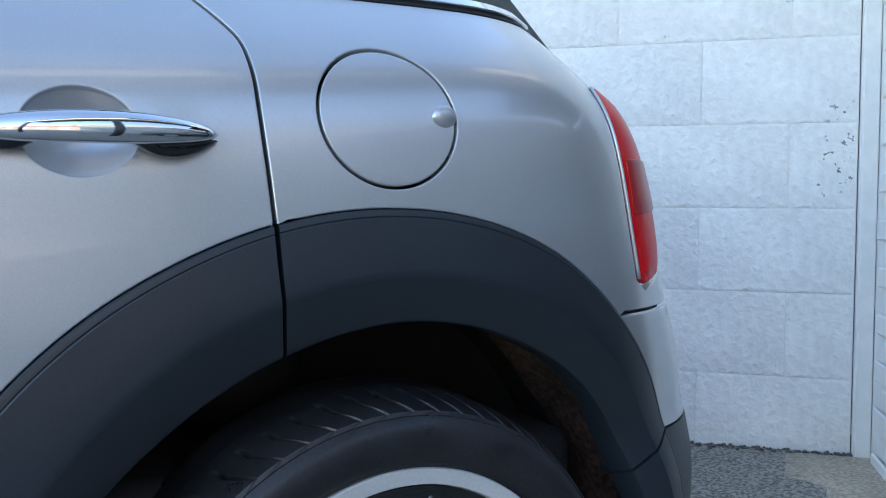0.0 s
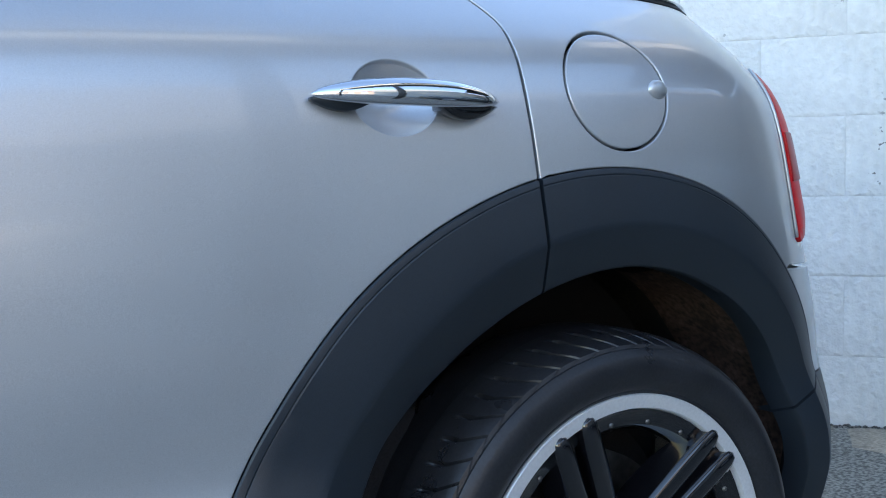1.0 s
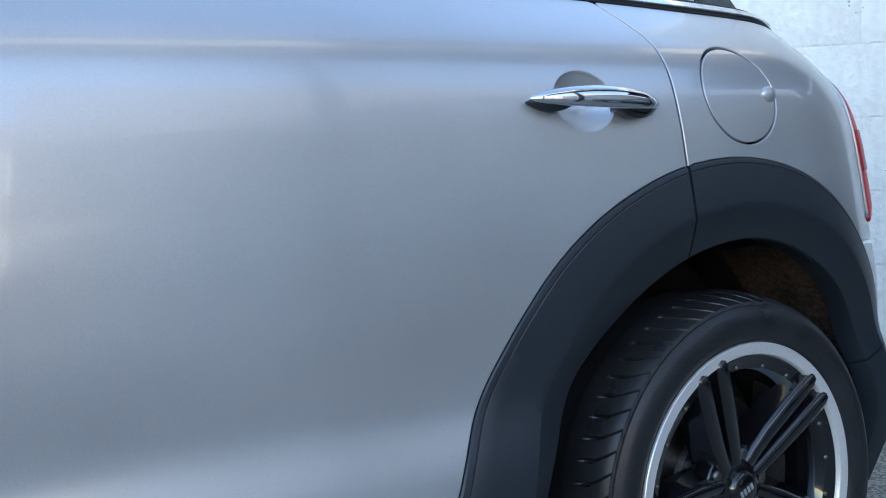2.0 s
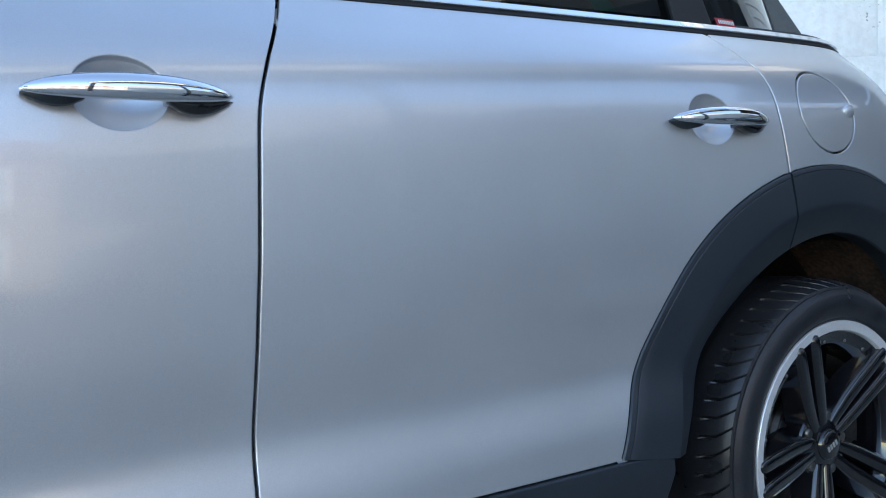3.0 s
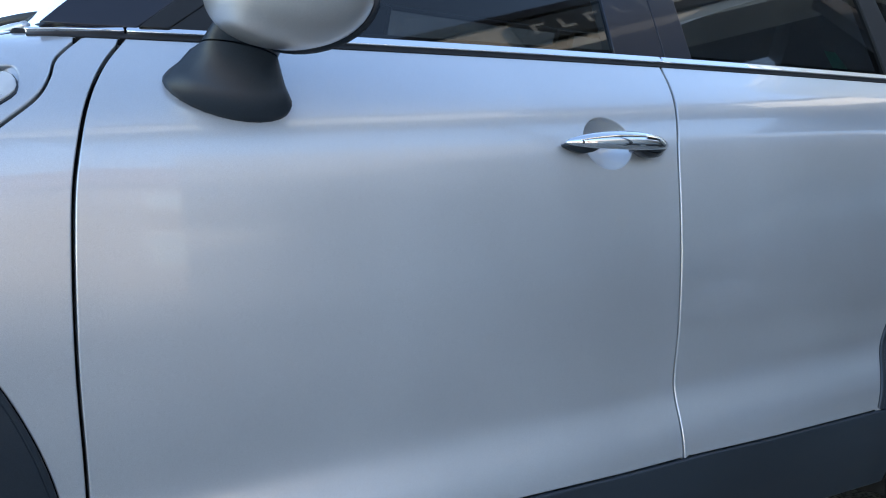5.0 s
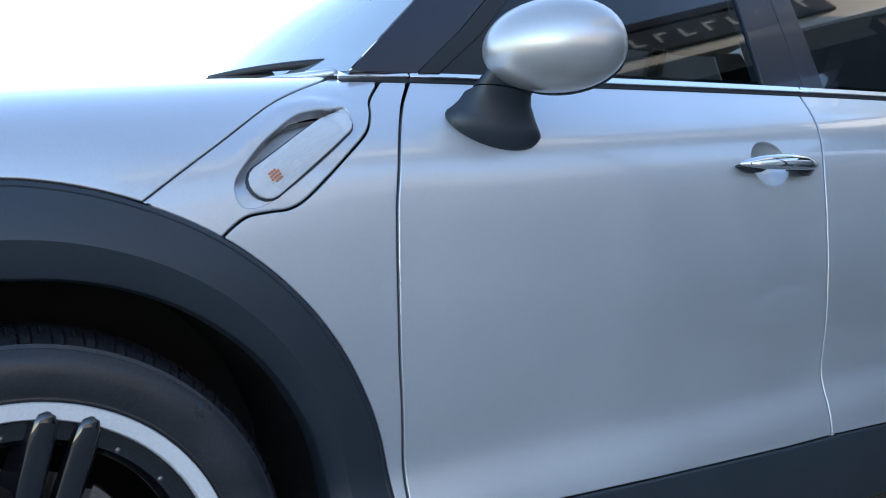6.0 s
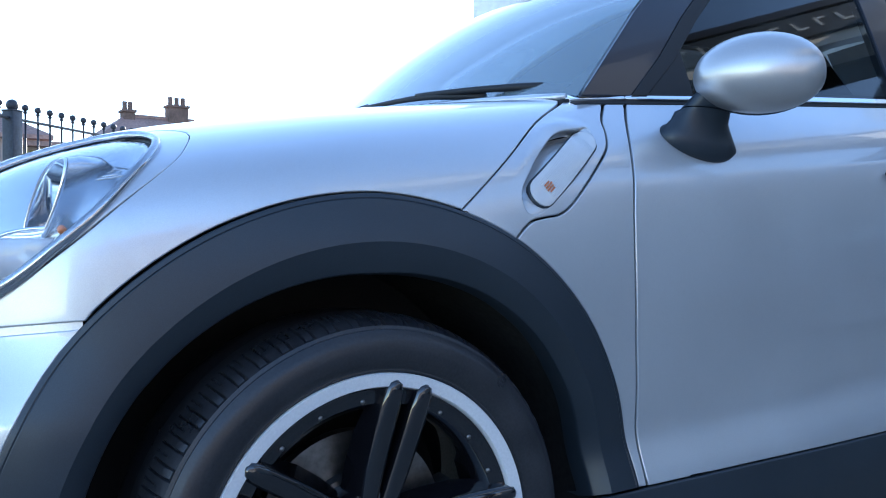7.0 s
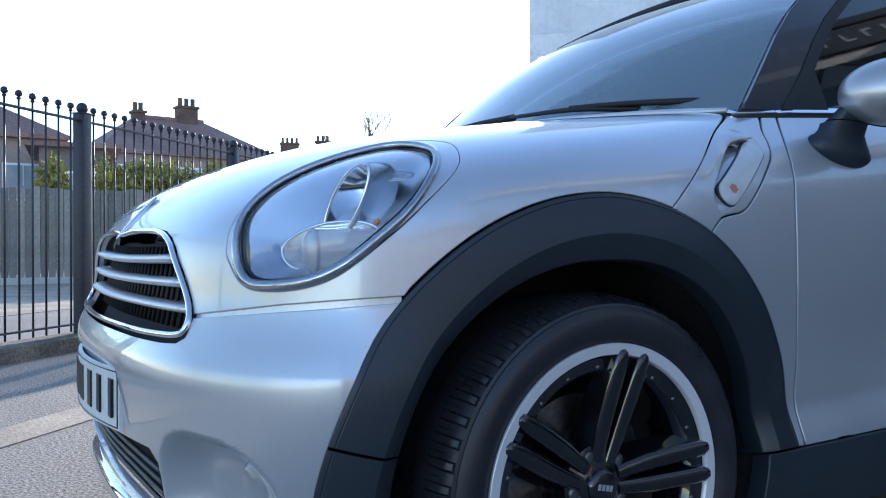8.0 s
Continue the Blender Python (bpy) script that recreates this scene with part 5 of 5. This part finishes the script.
part("badge", bm, CHROME, car, "plain chrome bonnet badge")


# ---- glasshouse ----
def green_y(x, z):
    h = z - belt(x)
    return 0.131 + 0.36 * h + 0.12 * h * h + 0.30 * np.clip((x - 2.35) / 0.6, 0, 2) ** 2.4


def on_green(q):
    q = np.asarray(q, float)
    return np.stack([q[:, 0], green_y(q[:, 0], q[:, 1]), q[:, 1]], 1)


def green_n(p):
    n = np.array((0.0, -0.93, 0.36))
    return np.tile(n, (len(p), 1))


TOP = 1.455
lean = lambda z: (z - 1.0) + 2.0 * max(0.0, z - 1.2) ** 2
line_f = lambda z: 0.452 + lean(z)
line_r = lambda z: 0.567 + lean(z)
UP = [1.10, 1.2, 1.27, 1.34, 1.40, TOP]


def pane(name, outline, mat, label, proud=0.0, depth=0.006, shade=True):
    ob = sheet(name, outline, on_green, mat, car, fine=0.03, step=0.05, proud=proud, depth=depth, normals=green_n, label=label)
    ob.visible_shadow = shade
    both.append(ob)
    return ob


pane("front_pillar", [(0.462, 1.010), (0.572, 1.017)] + [(line_r(z), z) for z in UP] + [(line_f(z), z) for z in UP[::-1]], PIANO, "gloss black windscreen pillar", 0.004, 0.03)
pane("door_frame", [(0.578, 1.018), (0.612, 1.020)] + [(line_r(z) + 0.042, z) for z in UP] + [(line_r(z) + 0.006, z) for z in UP[::-1]], SEAL, "black door frame", 0.006, 0.03)
pane("window_frame", [(0.614, 1.020), (0.735, 1.029), (0.735, 1.138)], SEAL, "black triangular window corner", 0.004, 0.02)
pane("front_window", [(0.735, 1.026), (1.41, 1.074), (1.425, TOP)] + [(line_r(z) + 0.040, z) for z in UP[::-1][:-1]] + [(0.735, 1.133)], GLASS, "front door window", -0.004, 0, False)
pane("centre_pillar", [(1.412, 1.074), (1.536, 1.082), (1.536, TOP), (1.427, TOP)], PIANO, "gloss black centre pillar", 0.002, 0.03)
pane("centre_pillar", [(1.542, 1.083), (1.612, 1.088), (1.612, TOP), (1.542, TOP)], PIANO, "gloss black centre pillar", 0.002, 0.03)
pane("rear_window", [(1.612, 1.086), (2.290, 1.112), (2.302, TOP), (1.612, TOP)], DARKGLASS, "dark rear door window", -0.004, 0, False)
pane("window_divider", [(2.288, 1.113), (2.386, 1.117), (2.362, TOP), (2.300, TOP)], SEAL, "black window divider", 0.003, 0.03)
pane("quarter_window", [(2.392, 1.117), (2.80, 1.131), (2.72, 1.27), (2.60, TOP), (2.366, TOP)], DARKGLASS, "dark quarter window", 0.0, 0, False)
pane("rear_pillar", [(2.802, 1.130), (2.93, 1.133), (2.84, 1.30), (2.70, TOP), (2.604, TOP), (2.723, 1.27)], PIANO, "gloss black rear pillar", 0.002, 0.02)


def strip(z0, z1, proud, mat, x0, x1, name, label=""):
    xs = np.linspace(x0, x1, 30)
    out = [(x, float(belt(x)) + z0) for x in xs] + [(x, float(belt(x)) + z1) for x in xs[::-1]]
    both.append(sheet(name, out, on_side, mat, car, fine=0.03, step=0.06, proud=proud, depth=0.012, edge=0.002, label=label))


for x0, x1 in ((0.447, 0.556), (0.562, 1.523), (1.529, 2.935)):
    strip(0.004, 0.0135, 0.007, CHROME, x0, x1, "belt_trim", "chrome waistline trim")
strip(-0.002, 0.0030, 0.002, SEAL, 0.447, 2.93, "belt_seal")
strip(0.0135, 0.026, 0.001, SEAL, 0.447, 2.90, "belt_seal")


def across(y0, n=17):
    return np.linspace(y0, 2 * YC - y0, n)


def bow(y, y0):
    return max(0.0, 1 - ((y - YC) / (YC - y0)) ** 2)


SCREEN_X = lambda v: float(np.interp(v, (0, 0.25, 0.48, 0.67, 0.83, 1), (0.375, 0.48, 0.60, 0.73, 0.89, 1.07)))
SCREEN_Z = lambda v: float(np.interp(v, (0, 0.25, 0.48, 0.67, 0.83, 1), (1.042, 1.165, 1.275, 1.365, 1.44, 1.505)))
screen = []
for v in np.linspace(0, 1, 22):
    y0 = 0.148 + (0.302 - 0.148) * v
    z0 = 1.012 + 0.443 * v
    x0 = 0.450 + lean(z0)
    xc, zc = [np.mean([f(min(max(v + d, 0), 1)) for d in (-0.1, -0.05, 0, 0.05, 0.1)]) for f in (SCREEN_X, SCREEN_Z)]
    screen.append([(x0 + (xc - x0) * bow(y, y0), y, z0 + (zc - z0) * bow(y, y0)) for y in across(y0, 25)])
windscreen = part("windscreen", loft(screen), SCREEN, car, "large curved windscreen")
windscreen.visible_shadow = False
part("screen_header", tube([Vector(p) + Vector((0.004, 0, 0.004)) for p in screen[-1]], 0.014, 8), SEAL, car, "black seal along the top of the windscreen")
roof = []
for u in np.linspace(0, 1, 16):
    x0, xc = 1.035 + (2.66 - 1.035) * u, 1.052 + (2.86 - 1.052) * u
    y0 = float(green_y(min(x0, 2.6), TOP)) + 0.02 * u
    zc = 1.500 + 0.055 * math.sin(math.pi * min(u * 1.3, 0.6)) - 0.03 * u
    roof.append([(x0 + (xc - x0) * bow(y, y0), y, TOP + (zc - TOP) * bow(y, y0) ** 0.6) for y in across(y0, 21)])
part("roof", loft(roof), PAINT, car, "silver roof")
for s in (1, -1):
    part("roof_trim", tube([(x, YC - s * (YC - float(green_y(x, TOP)) + 0.004), TOP - 0.002) for x in np.linspace(1.04, 2.62, 14)], 0.012, 6), SEAL, car)
rear_w = [[(2.70 + 0.30 * (1 - v) + 0.06 * bow(y, 0.36), y, 1.13 + v * 0.33 + 0.05 * v * bow(y, 0.36)) for y in across(0.36 - 0.06 * (1 - v), 15)] for v in np.linspace(0, 1, 6)]
part("rear_screen", loft(rear_w), DARKGLASS, car, "dark rear screen").visible_shadow = False
cowl = []
for k, (dx, dz) in enumerate(((-0.012, -0.022), (0.012, -0.010), (0.035, -0.006), (0.055, 0.004))):
    cowl.append([(0.448 - 0.105 * bow(y, 0.15) + dx, y, 1.006 + 0.038 * bow(y, 0.15) + dz) for y in across(0.16, 21)])
part("cowl", loft(cowl), SEAL, car, "black windscreen cowl")
part("cowl_trim", tube([(0.452 - 0.108 * bow(y, 0.15), y, 1.008 + 0.038 * bow(y, 0.15)) for y in across(0.165, 21)], 0.007, 6), PAINT, car, "silver strip under the windscreen")
part("dashboard", box_bm((0.62, 0.24, 0.80), (0.98, 2 * YC - 0.24, 1.03), 0.05), CLOTH, car, "black dashboard")
part("cabin_floor", box_bm((0.55, 0.16, 0.40), (2.95, 2 * YC - 0.16, 0.55), 0.03), CLOTH, car)
for y in (0.30, 1.02):
    part("seat_back", box_bm((1.62, y, 0.55), (1.78, y + 0.46, 1.12), 0.06), CLOTH, car, "black cloth seat back")
part("rear_seat", box_bm((2.42, 0.28, 0.55), (2.58, 2 * YC - 0.28, 1.08), 0.06), CLOTH, car, "black cloth rear seat")


def wiper(pts, w, name="wiper"):
    ob = part(name, tube(curve(pts, 5), w, 8, flat=0.8, taper=lambda t: 1.1 - 0.5 * t), SEAL, car, "black wiper blade")
    return ob


wiper([(0.515, 0.195, 1.040), (0.455, 0.30, 1.050), (0.405, 0.44, 1.060), (0.37, 0.58, 1.068)], 0.0085)
wiper([(0.43, 0.40, 1.045), (0.375, 0.56, 1.062), (0.345, 0.80, 1.070)], 0.008, "wiper_arm")
wiper([(0.36, 0.80, 1.072), (0.345, 1.0, 1.072), (0.36, 1.3, 1.066)], 0.009)

# paper tag and sticker in the rear windows
yv = float(green_y(2.16, 1.14))
tag = part("paper_tag", loft([[(2.13, yv + 0.03, 1.125), (2.195, yv + 0.03, 1.125)], [(2.105, yv + 0.04, 1.175), (2.15, yv + 0.04, 1.175)]]), CARD, car, "pale green paper tag inside the window", False)
stk = sheet("window_sticker", [(2.405, 1.1375), (2.462, 1.1405), (2.460, 1.156), (2.403, 1.153)], on_green, STICKER, car, fine=0.02, step=0.02, proud=0.0025, depth=0.001, edge=0.0003, normals=green_n,
            label="small red window sticker with white bars")
for k in range(9):
    x = 2.410 + k * 0.0055
    z = 1.1415 + (x - 2.405) * 0.05
    sheet("sticker_bar", [(x, z), (x + 0.0032, z), (x + 0.0032, z + 0.0075), (x, z + 0.0075)], on_green, WHITE, stk, fine=0.02, step=0.02, proud=0.0036, depth=0.0008, edge=0.0002, normals=green_n)


# ---- door mirror ----
def make_mirror():
    mirror = new("door_mirror")
    mirror.parent = car
    tagged(mirror, "satin silver door mirror on a black foot")
    c = Vector((0.713, -0.036, 1.0385))
    long = Vector((0.62, -0.785, -0.03)).normalized()
    up = Vector((0, 0, 1))
    deep = long.cross(up).normalized()
    rows = []
    for k in range(25):
        t = math.pi * k / 24
        s = -math.cos(t)
        r = math.sin(t) ** 0.92
        egg = 1.0 + 0.05 * s
        row = []
        for j in range(28):
            a = 2 * math.pi * j / 28
            u, v = math.cos(a), math.sin(a)
            v *= 1.0 if v > 0 else 0.88
            row.append(c + long * (0.109 * s) + up * (0.0745 * r * egg * v + 0.002 * s) + deep * (0.072 * r * u))
        rows.append(row)
    cap = part("mirror_cap", loft(rows[1:-1], True, cap=True), MIRROR_PAINT, mirror, "satin silver mirror cap")
    part("mirror_rim", tube([c + long * (0.098 * math.cos(t)) + up * (0.062 * math.sin(t) * (1 if math.sin(t) > 0 else 0.93)) - deep * 0.040
                             + deep * 0.0 for t in np.linspace(0, 2 * math.pi, 41)[:-1]], 0.006, 6, closed=True), PLASTIC, mirror)
    # foot: a flared base on the door and a neck into the cap
    rows = []
    for t, cx, cz, rx, rz, out in ((0.0, 0.670, 0.930, 0.080, 0.036, 0.000), (0.08, 0.670, 0.931, 0.079, 0.036, 0.010), (0.25, 0.674, 0.945, 0.067, 0.030, 0.018), (0.55, 0.680, 0.966, 0.058, 0.026, 0.022),
                                   (1.0, 0.683, 0.985, 0.050, 0.024, 0.026)):
        ring = []
        for j in range(28):
            a = 2 * math.pi * j / 28
            x, z = cx + rx * math.cos(a), cz + rz * math.sin(a) - 0.010 * math.cos(a) * (1 - t)
            flat = float(side(x, z))
            y = flat - out
            # higher rings leave the door and lie level round the neck
            yl = 0.055 + 0.036 * math.sin(a)
            zl = 0.984 - 0.006 * math.cos(a)
            k = t ** 1.2
            ring.append((x, y * (1 - k) + yl * k, z * (1 - k) + zl * k))
        rows.append(ring)
    part("mirror_foot", loft(rows, True), PLASTIC, mirror, "black flared mirror foot")
    rows = []
    for t in np.linspace(0, 1, 6):
        ring = []
        for j in range(28):
            a = 2 * math.pi * j / 28
            ring.append((0.683 + 0.018 * t + (0.0495 - 0.008 * t) * math.cos(a), 0.055 - 0.055 * t + 0.036 * math.sin(a), 0.986 + 0.058 * t - 0.006 * math.cos(a)))
        rows.append(ring)
    part("mirror_neck", loft(rows, True), PLASTIC, mirror, "black mirror neck")


make_mirror()


# ---- door handles ----
def make_handle(c, door):
    """A chrome bar over the recess, on two black feet."""
    L = 0.1135
    tilt = 0.035

    def place(s, out, up):
        x = c[0] + 0.011 + s
        z = c[1] - 0.002 + tilt * s + up
        return (x, float(side(x, z)) - out, z)
    rows = []
    for k in range(31):
        t = -1 + 2 * k / 30
        t = math.copysign(abs(t) ** 0.8, t)
        h = 0.0145 * max(1 - abs(t) ** 2.3, 0.0) ** 0.62 + 0.0012
        o = 0.012 + 0.027 * max(1 - t * t, 0.0) ** 0.8
        th = 0.010 * max(1 - abs(t) ** 3, 0.05) ** 0.5
        rows.append([place(L * t, o + th * math.sin(a), h * math.cos(a) + 0.003 * (1 - t * t)) for a in np.linspace(0, 2 * math.pi, 19)[:-1]])
    handle = part("door_handle", loft(rows, True, cap=True), CHROME, door, "chrome bar handle")
    for s0, s1, drop in ((-0.112, -0.050, 0.0), (0.036, 0.114, 0.0055)):
        rows = []
        for k in range(13):
            u = k / 12
            s = s0 + (s1 - s0) * u
            t = s / L
            w = math.sin(math.pi * min(max(u, 0.04), 0.96)) ** 0.5
            h = 0.0125 * max(1 - abs(t) ** 2.2, 0.0) ** 0.5 + 0.003
            o = 0.006 + 0.018 * max(1 - t * t, 0.0) ** 0.8
            rows.append([place(s, out, up - 0.004 - drop * w) for out, up in ((-0.004, h * 0.8 * w), (o, h * 0.8 * w), (o + 0.004, 0), (o, -h * w), (-0.004, -h * 1.02 * w))])
        part("handle_foot", loft(rows, True, cap=True), PLASTIC if drop == 0 else GLOSS, door, "black handle foot")


make_handle(CUP_F, front_door)
make_handle(CUP_R, rear_door)


# ---- wheels ----
def make_wheel(at, turn, rear):
    w = new("wheel")
    w.parent = car
    w.location = at
    w.rotation_euler = (0, radians(turn), 0)
    tagged(w, "alloy wheel with black twin spokes and polished lip")
    prof = [(0.236, 0.022), (0.243, 0.009), (0.247, 0.005), (0.249, 0.0052), (0.252, 0.002), (0.262, -0.002), (0.274, -0.0045), (0.288, -0.004), (0.296, -0.0005), (0.3035, 0.0055), (0.3055, 0.0082),
            (0.3085, 0.011), (0.3125, 0.0175), (0.3155, 0.025), (0.318, 0.033), (0.320, 0.041), (0.3215, 0.049), (0.323, 0.060), (0.3235, 0.066), (0.3238, 0.070), (0.3240, 0.074), (0.3245, 0.10), (0.3245, 0.105),
            (0.3245, 0.111), (0.3245, 0.14), (0.323, 0.17), (0.316, 0.20), (0.30, 0.217), (0.27, 0.222), (0.24, 0.20)]
    blocks, seg = (60, 24) if rear else (56, 18)

    def tread(k, j, r, h):
        ph = k % seg
        if j == 10:
            return r - 0.0018, h + 0.0006
        if j in (22, 23):
            return r - 0.007, h
        if rear:
            # broad curved cuts that taper out over the shoulder
            d = min(ph, seg - ph) / (1.15 if j < 14 else 1.9 if j < 16 else 2.3)
            fade = {11: 0.25, 12: 0.5, 13: 0.75, 17: 0.9, 18: 0.5, 19: 0.15}.get(j, 1.0 if 13 < j < 18 else 0.0)
            return r - 0.011 * fade * max(0.0, 1 - d ** 4), h
        # narrow cuts joined in pairs into loops at the shoulder
        if 12 <= j <= 18 and ph in (0, 7):
            return r - 0.0046, h + 0.0006
        if j == 12 and 0 < ph < 7:
            return r - 0.0036, h + 0.0006
        if j == 15 and 7 < ph < 12:
            return r - 0.0024, h
        if 15 <= j <= 18 and ph == 12:
            return r - 0.0030, h
        return r, h

    def sweep(j):
        if not rear or j < 11:
            return 0.0
        return (0.12 * max(0, 15 - j) ** 1.3 / 1.5 - 0.05 * (min(j, 21) - 12)) * 2 * math.pi / blocks
    part("tyre", sharpen(turned(prof, blocks * seg, shape=tread, twist=sweep), 32), RUBBER, w, "black rubber tyre")
    # raised bars of lettering and fine rings on the side wall
    rnd = random.Random(7 if rear else 9)
    flat_y = lambda q: float(np.interp(q, [v[0] for v in prof[:10]], [v[1] for v in prof[:10]]))
    for start, count, wide, q0, q1 in ((0.10, 9, 0.045, 0.262, 0.276), (1.0, 7, 0.018, 0.279, 0.285), (2.3, 9, 0.045, 0.262, 0.276), (3.5, 8, 0.018, 0.279, 0.285), (4.6, 8, 0.018, 0.258, 0.264), (5.5, 9, 0.045, 0.262, 0.276)):
        for k in range(count):
            if rnd.random() < 0.15:
                continue
            a0 = start + k * wide * 1.45 - radians(turn)
            grid = [[(q * math.sin(a0 + w * wide), flat_y(q) - 0.0007, q * math.cos(a0 + w * wide)) for w in (0.0, 0.5, 1.0)] for q in np.linspace(q0, q1, 4)]
            part("tyre_mark", loft(grid), RUBBER, w)
    part("rim_lip", sharpen(turned([(0.2440, 0.014), (0.2436, 0.0045), (0.2425, 0.0030), (0.2250, 0.0052), (0.2240, 0.0066), (0.2225, 0.0120), (0.2185, 0.03)], 120), 28), LIP, w, "polished metal rim edge")
    part("rim_barrel", sharpen(turned([(0.2215, 0.0125), (0.217, 0.016), (0.200, 0.020), (0.192, 0.030), (0.188, 0.06), (0.186, 0.12), (0.20, 0.2)], 72)), GLOSS, w, "gloss black rim")
    for k in range(5):
        a = radians(72 * k)
        for s in (-1, 1):
            rows = []
            for r, off, wid, y0, dep in ((0.040, 0.012, 0.011, 0.030, 0.05), (0.062, 0.015, 0.012, 0.027, 0.05), (0.10, 0.0185, 0.0135, 0.021, 0.045), (0.15, 0.0205, 0.0140, 0.012, 0.04),
                                         (0.195, 0.0215, 0.0140, 0.004, 0.034), (0.218, 0.022, 0.0125, 0.0005, 0.026), (0.228, 0.0225, 0.0095, 0.001, 0.016), (0.2325, 0.0225, 0.004, 0.004, 0.008)):
                ring = []
                lean = 1.0 + 0.95 * min(1.0, max(0.0, (0.222 - r) / 0.05))
                for dx, dy in ((-lean if s < 0 else -1.12, dep), (-1, 0.009), (-0.86, 0.003), (-0.4, 0.0), (0.4, 0.0), (0.86, 0.003), (1, 0.009), (lean if s > 0 else 1.12, dep)):
                    x = s * off * 1.06 + dx * wid * 1.12
                    ring.append((x * math.cos(a) + r * math.sin(a), y0 + dy, r * math.cos(a) - x * math.sin(a)))
                rows.append(ring)
            part("spoke", sharpen(loft(rows, True, cap=True), 50), GLOSS, w)
        for d in (18, 36, 54):
            b = a + radians(d)
            bm = turned([(0.0, 0.0165), (0.003, 0.017), (0.0042, 0.0195), (0.0042, 0.03)], 8, centre=(0.2045 * math.sin(b), 0, 0.2045 * math.cos(b)))
            part("rim_stud", bm, STEEL, w)
        b = a + radians(36)
        part("wheel_bolt", turned([(0.0, 0.034), (0.006, 0.033), (0.0095, 0.035), (0.0105, 0.042), (0.0105, 0.06)], 12, centre=(0.055 * math.sin(b), 0, 0.055 * math.cos(b))), STEEL, w)
    part("hub", sharpen(turned([(0.0, 0.030), (0.036, 0.030), (0.040, 0.032), (0.070, 0.040), (0.076, 0.05), (0.078, 0.09)], 40)), GLOSS, w)
    part("hub_cap", turned([(0.0, 0.0195), (0.022, 0.020), (0.029, 0.023), (0.031, 0.03)], 32), GLOSS, w, "domed black hub cap")
    for k in range(4):
        part("cap_bar", box_bm((-0.016 + k * 0.0085, 0.0182, -0.005), (-0.011 + k * 0.0085, 0.0215, 0.005)), SATIN, w, smooth=False)
    part("brake_disc", sharpen(turned([(0.06, 0.085), (0.085, 0.085), (0.09, 0.095), (0.148, 0.095), (0.148, 0.117), (0.06, 0.117)], 56)), STEEL, w, "worn steel brake disc")
    rows = []
    for d in np.linspace(70, 120, 10):
        rows.append([(r * math.sin(radians(d - turn)), y, r * math.cos(radians(d - turn))) for r, y in ((0.10, 0.075), (0.168, 0.075), (0.172, 0.12), (0.10, 0.12))])
    part("brake_caliper", loft(rows, True, cap=True), LINER, w, smooth=False)
    return w


w1 = make_wheel((0.003, 0.012, HUB_Z), 12.8, False)
w2 = make_wheel((BASE, 0.006, HUB_Z), -25.5, True)
for w in (w1, w2):
    t = new("wheel")
    t.parent = car
    tagged(t, "alloy wheel on the far side")
    t.matrix_basis = Matrix.Translation((w.location.x, 2 * YC - w.location.y, HUB_Z)) @ Matrix.Rotation(math.pi, 4, "Z")
    for ch in list(w.children):
        if ch.name.split(".")[0] in ("tyre", "rim_lip", "rim_barrel", "hub", "spoke"):
            o = new(ch.name.split(".")[0], ch.data)
            o.parent = t
            if "label" in ch:
                o["label"] = ch["label"]

for ob in both:
    mirrored(ob, car)
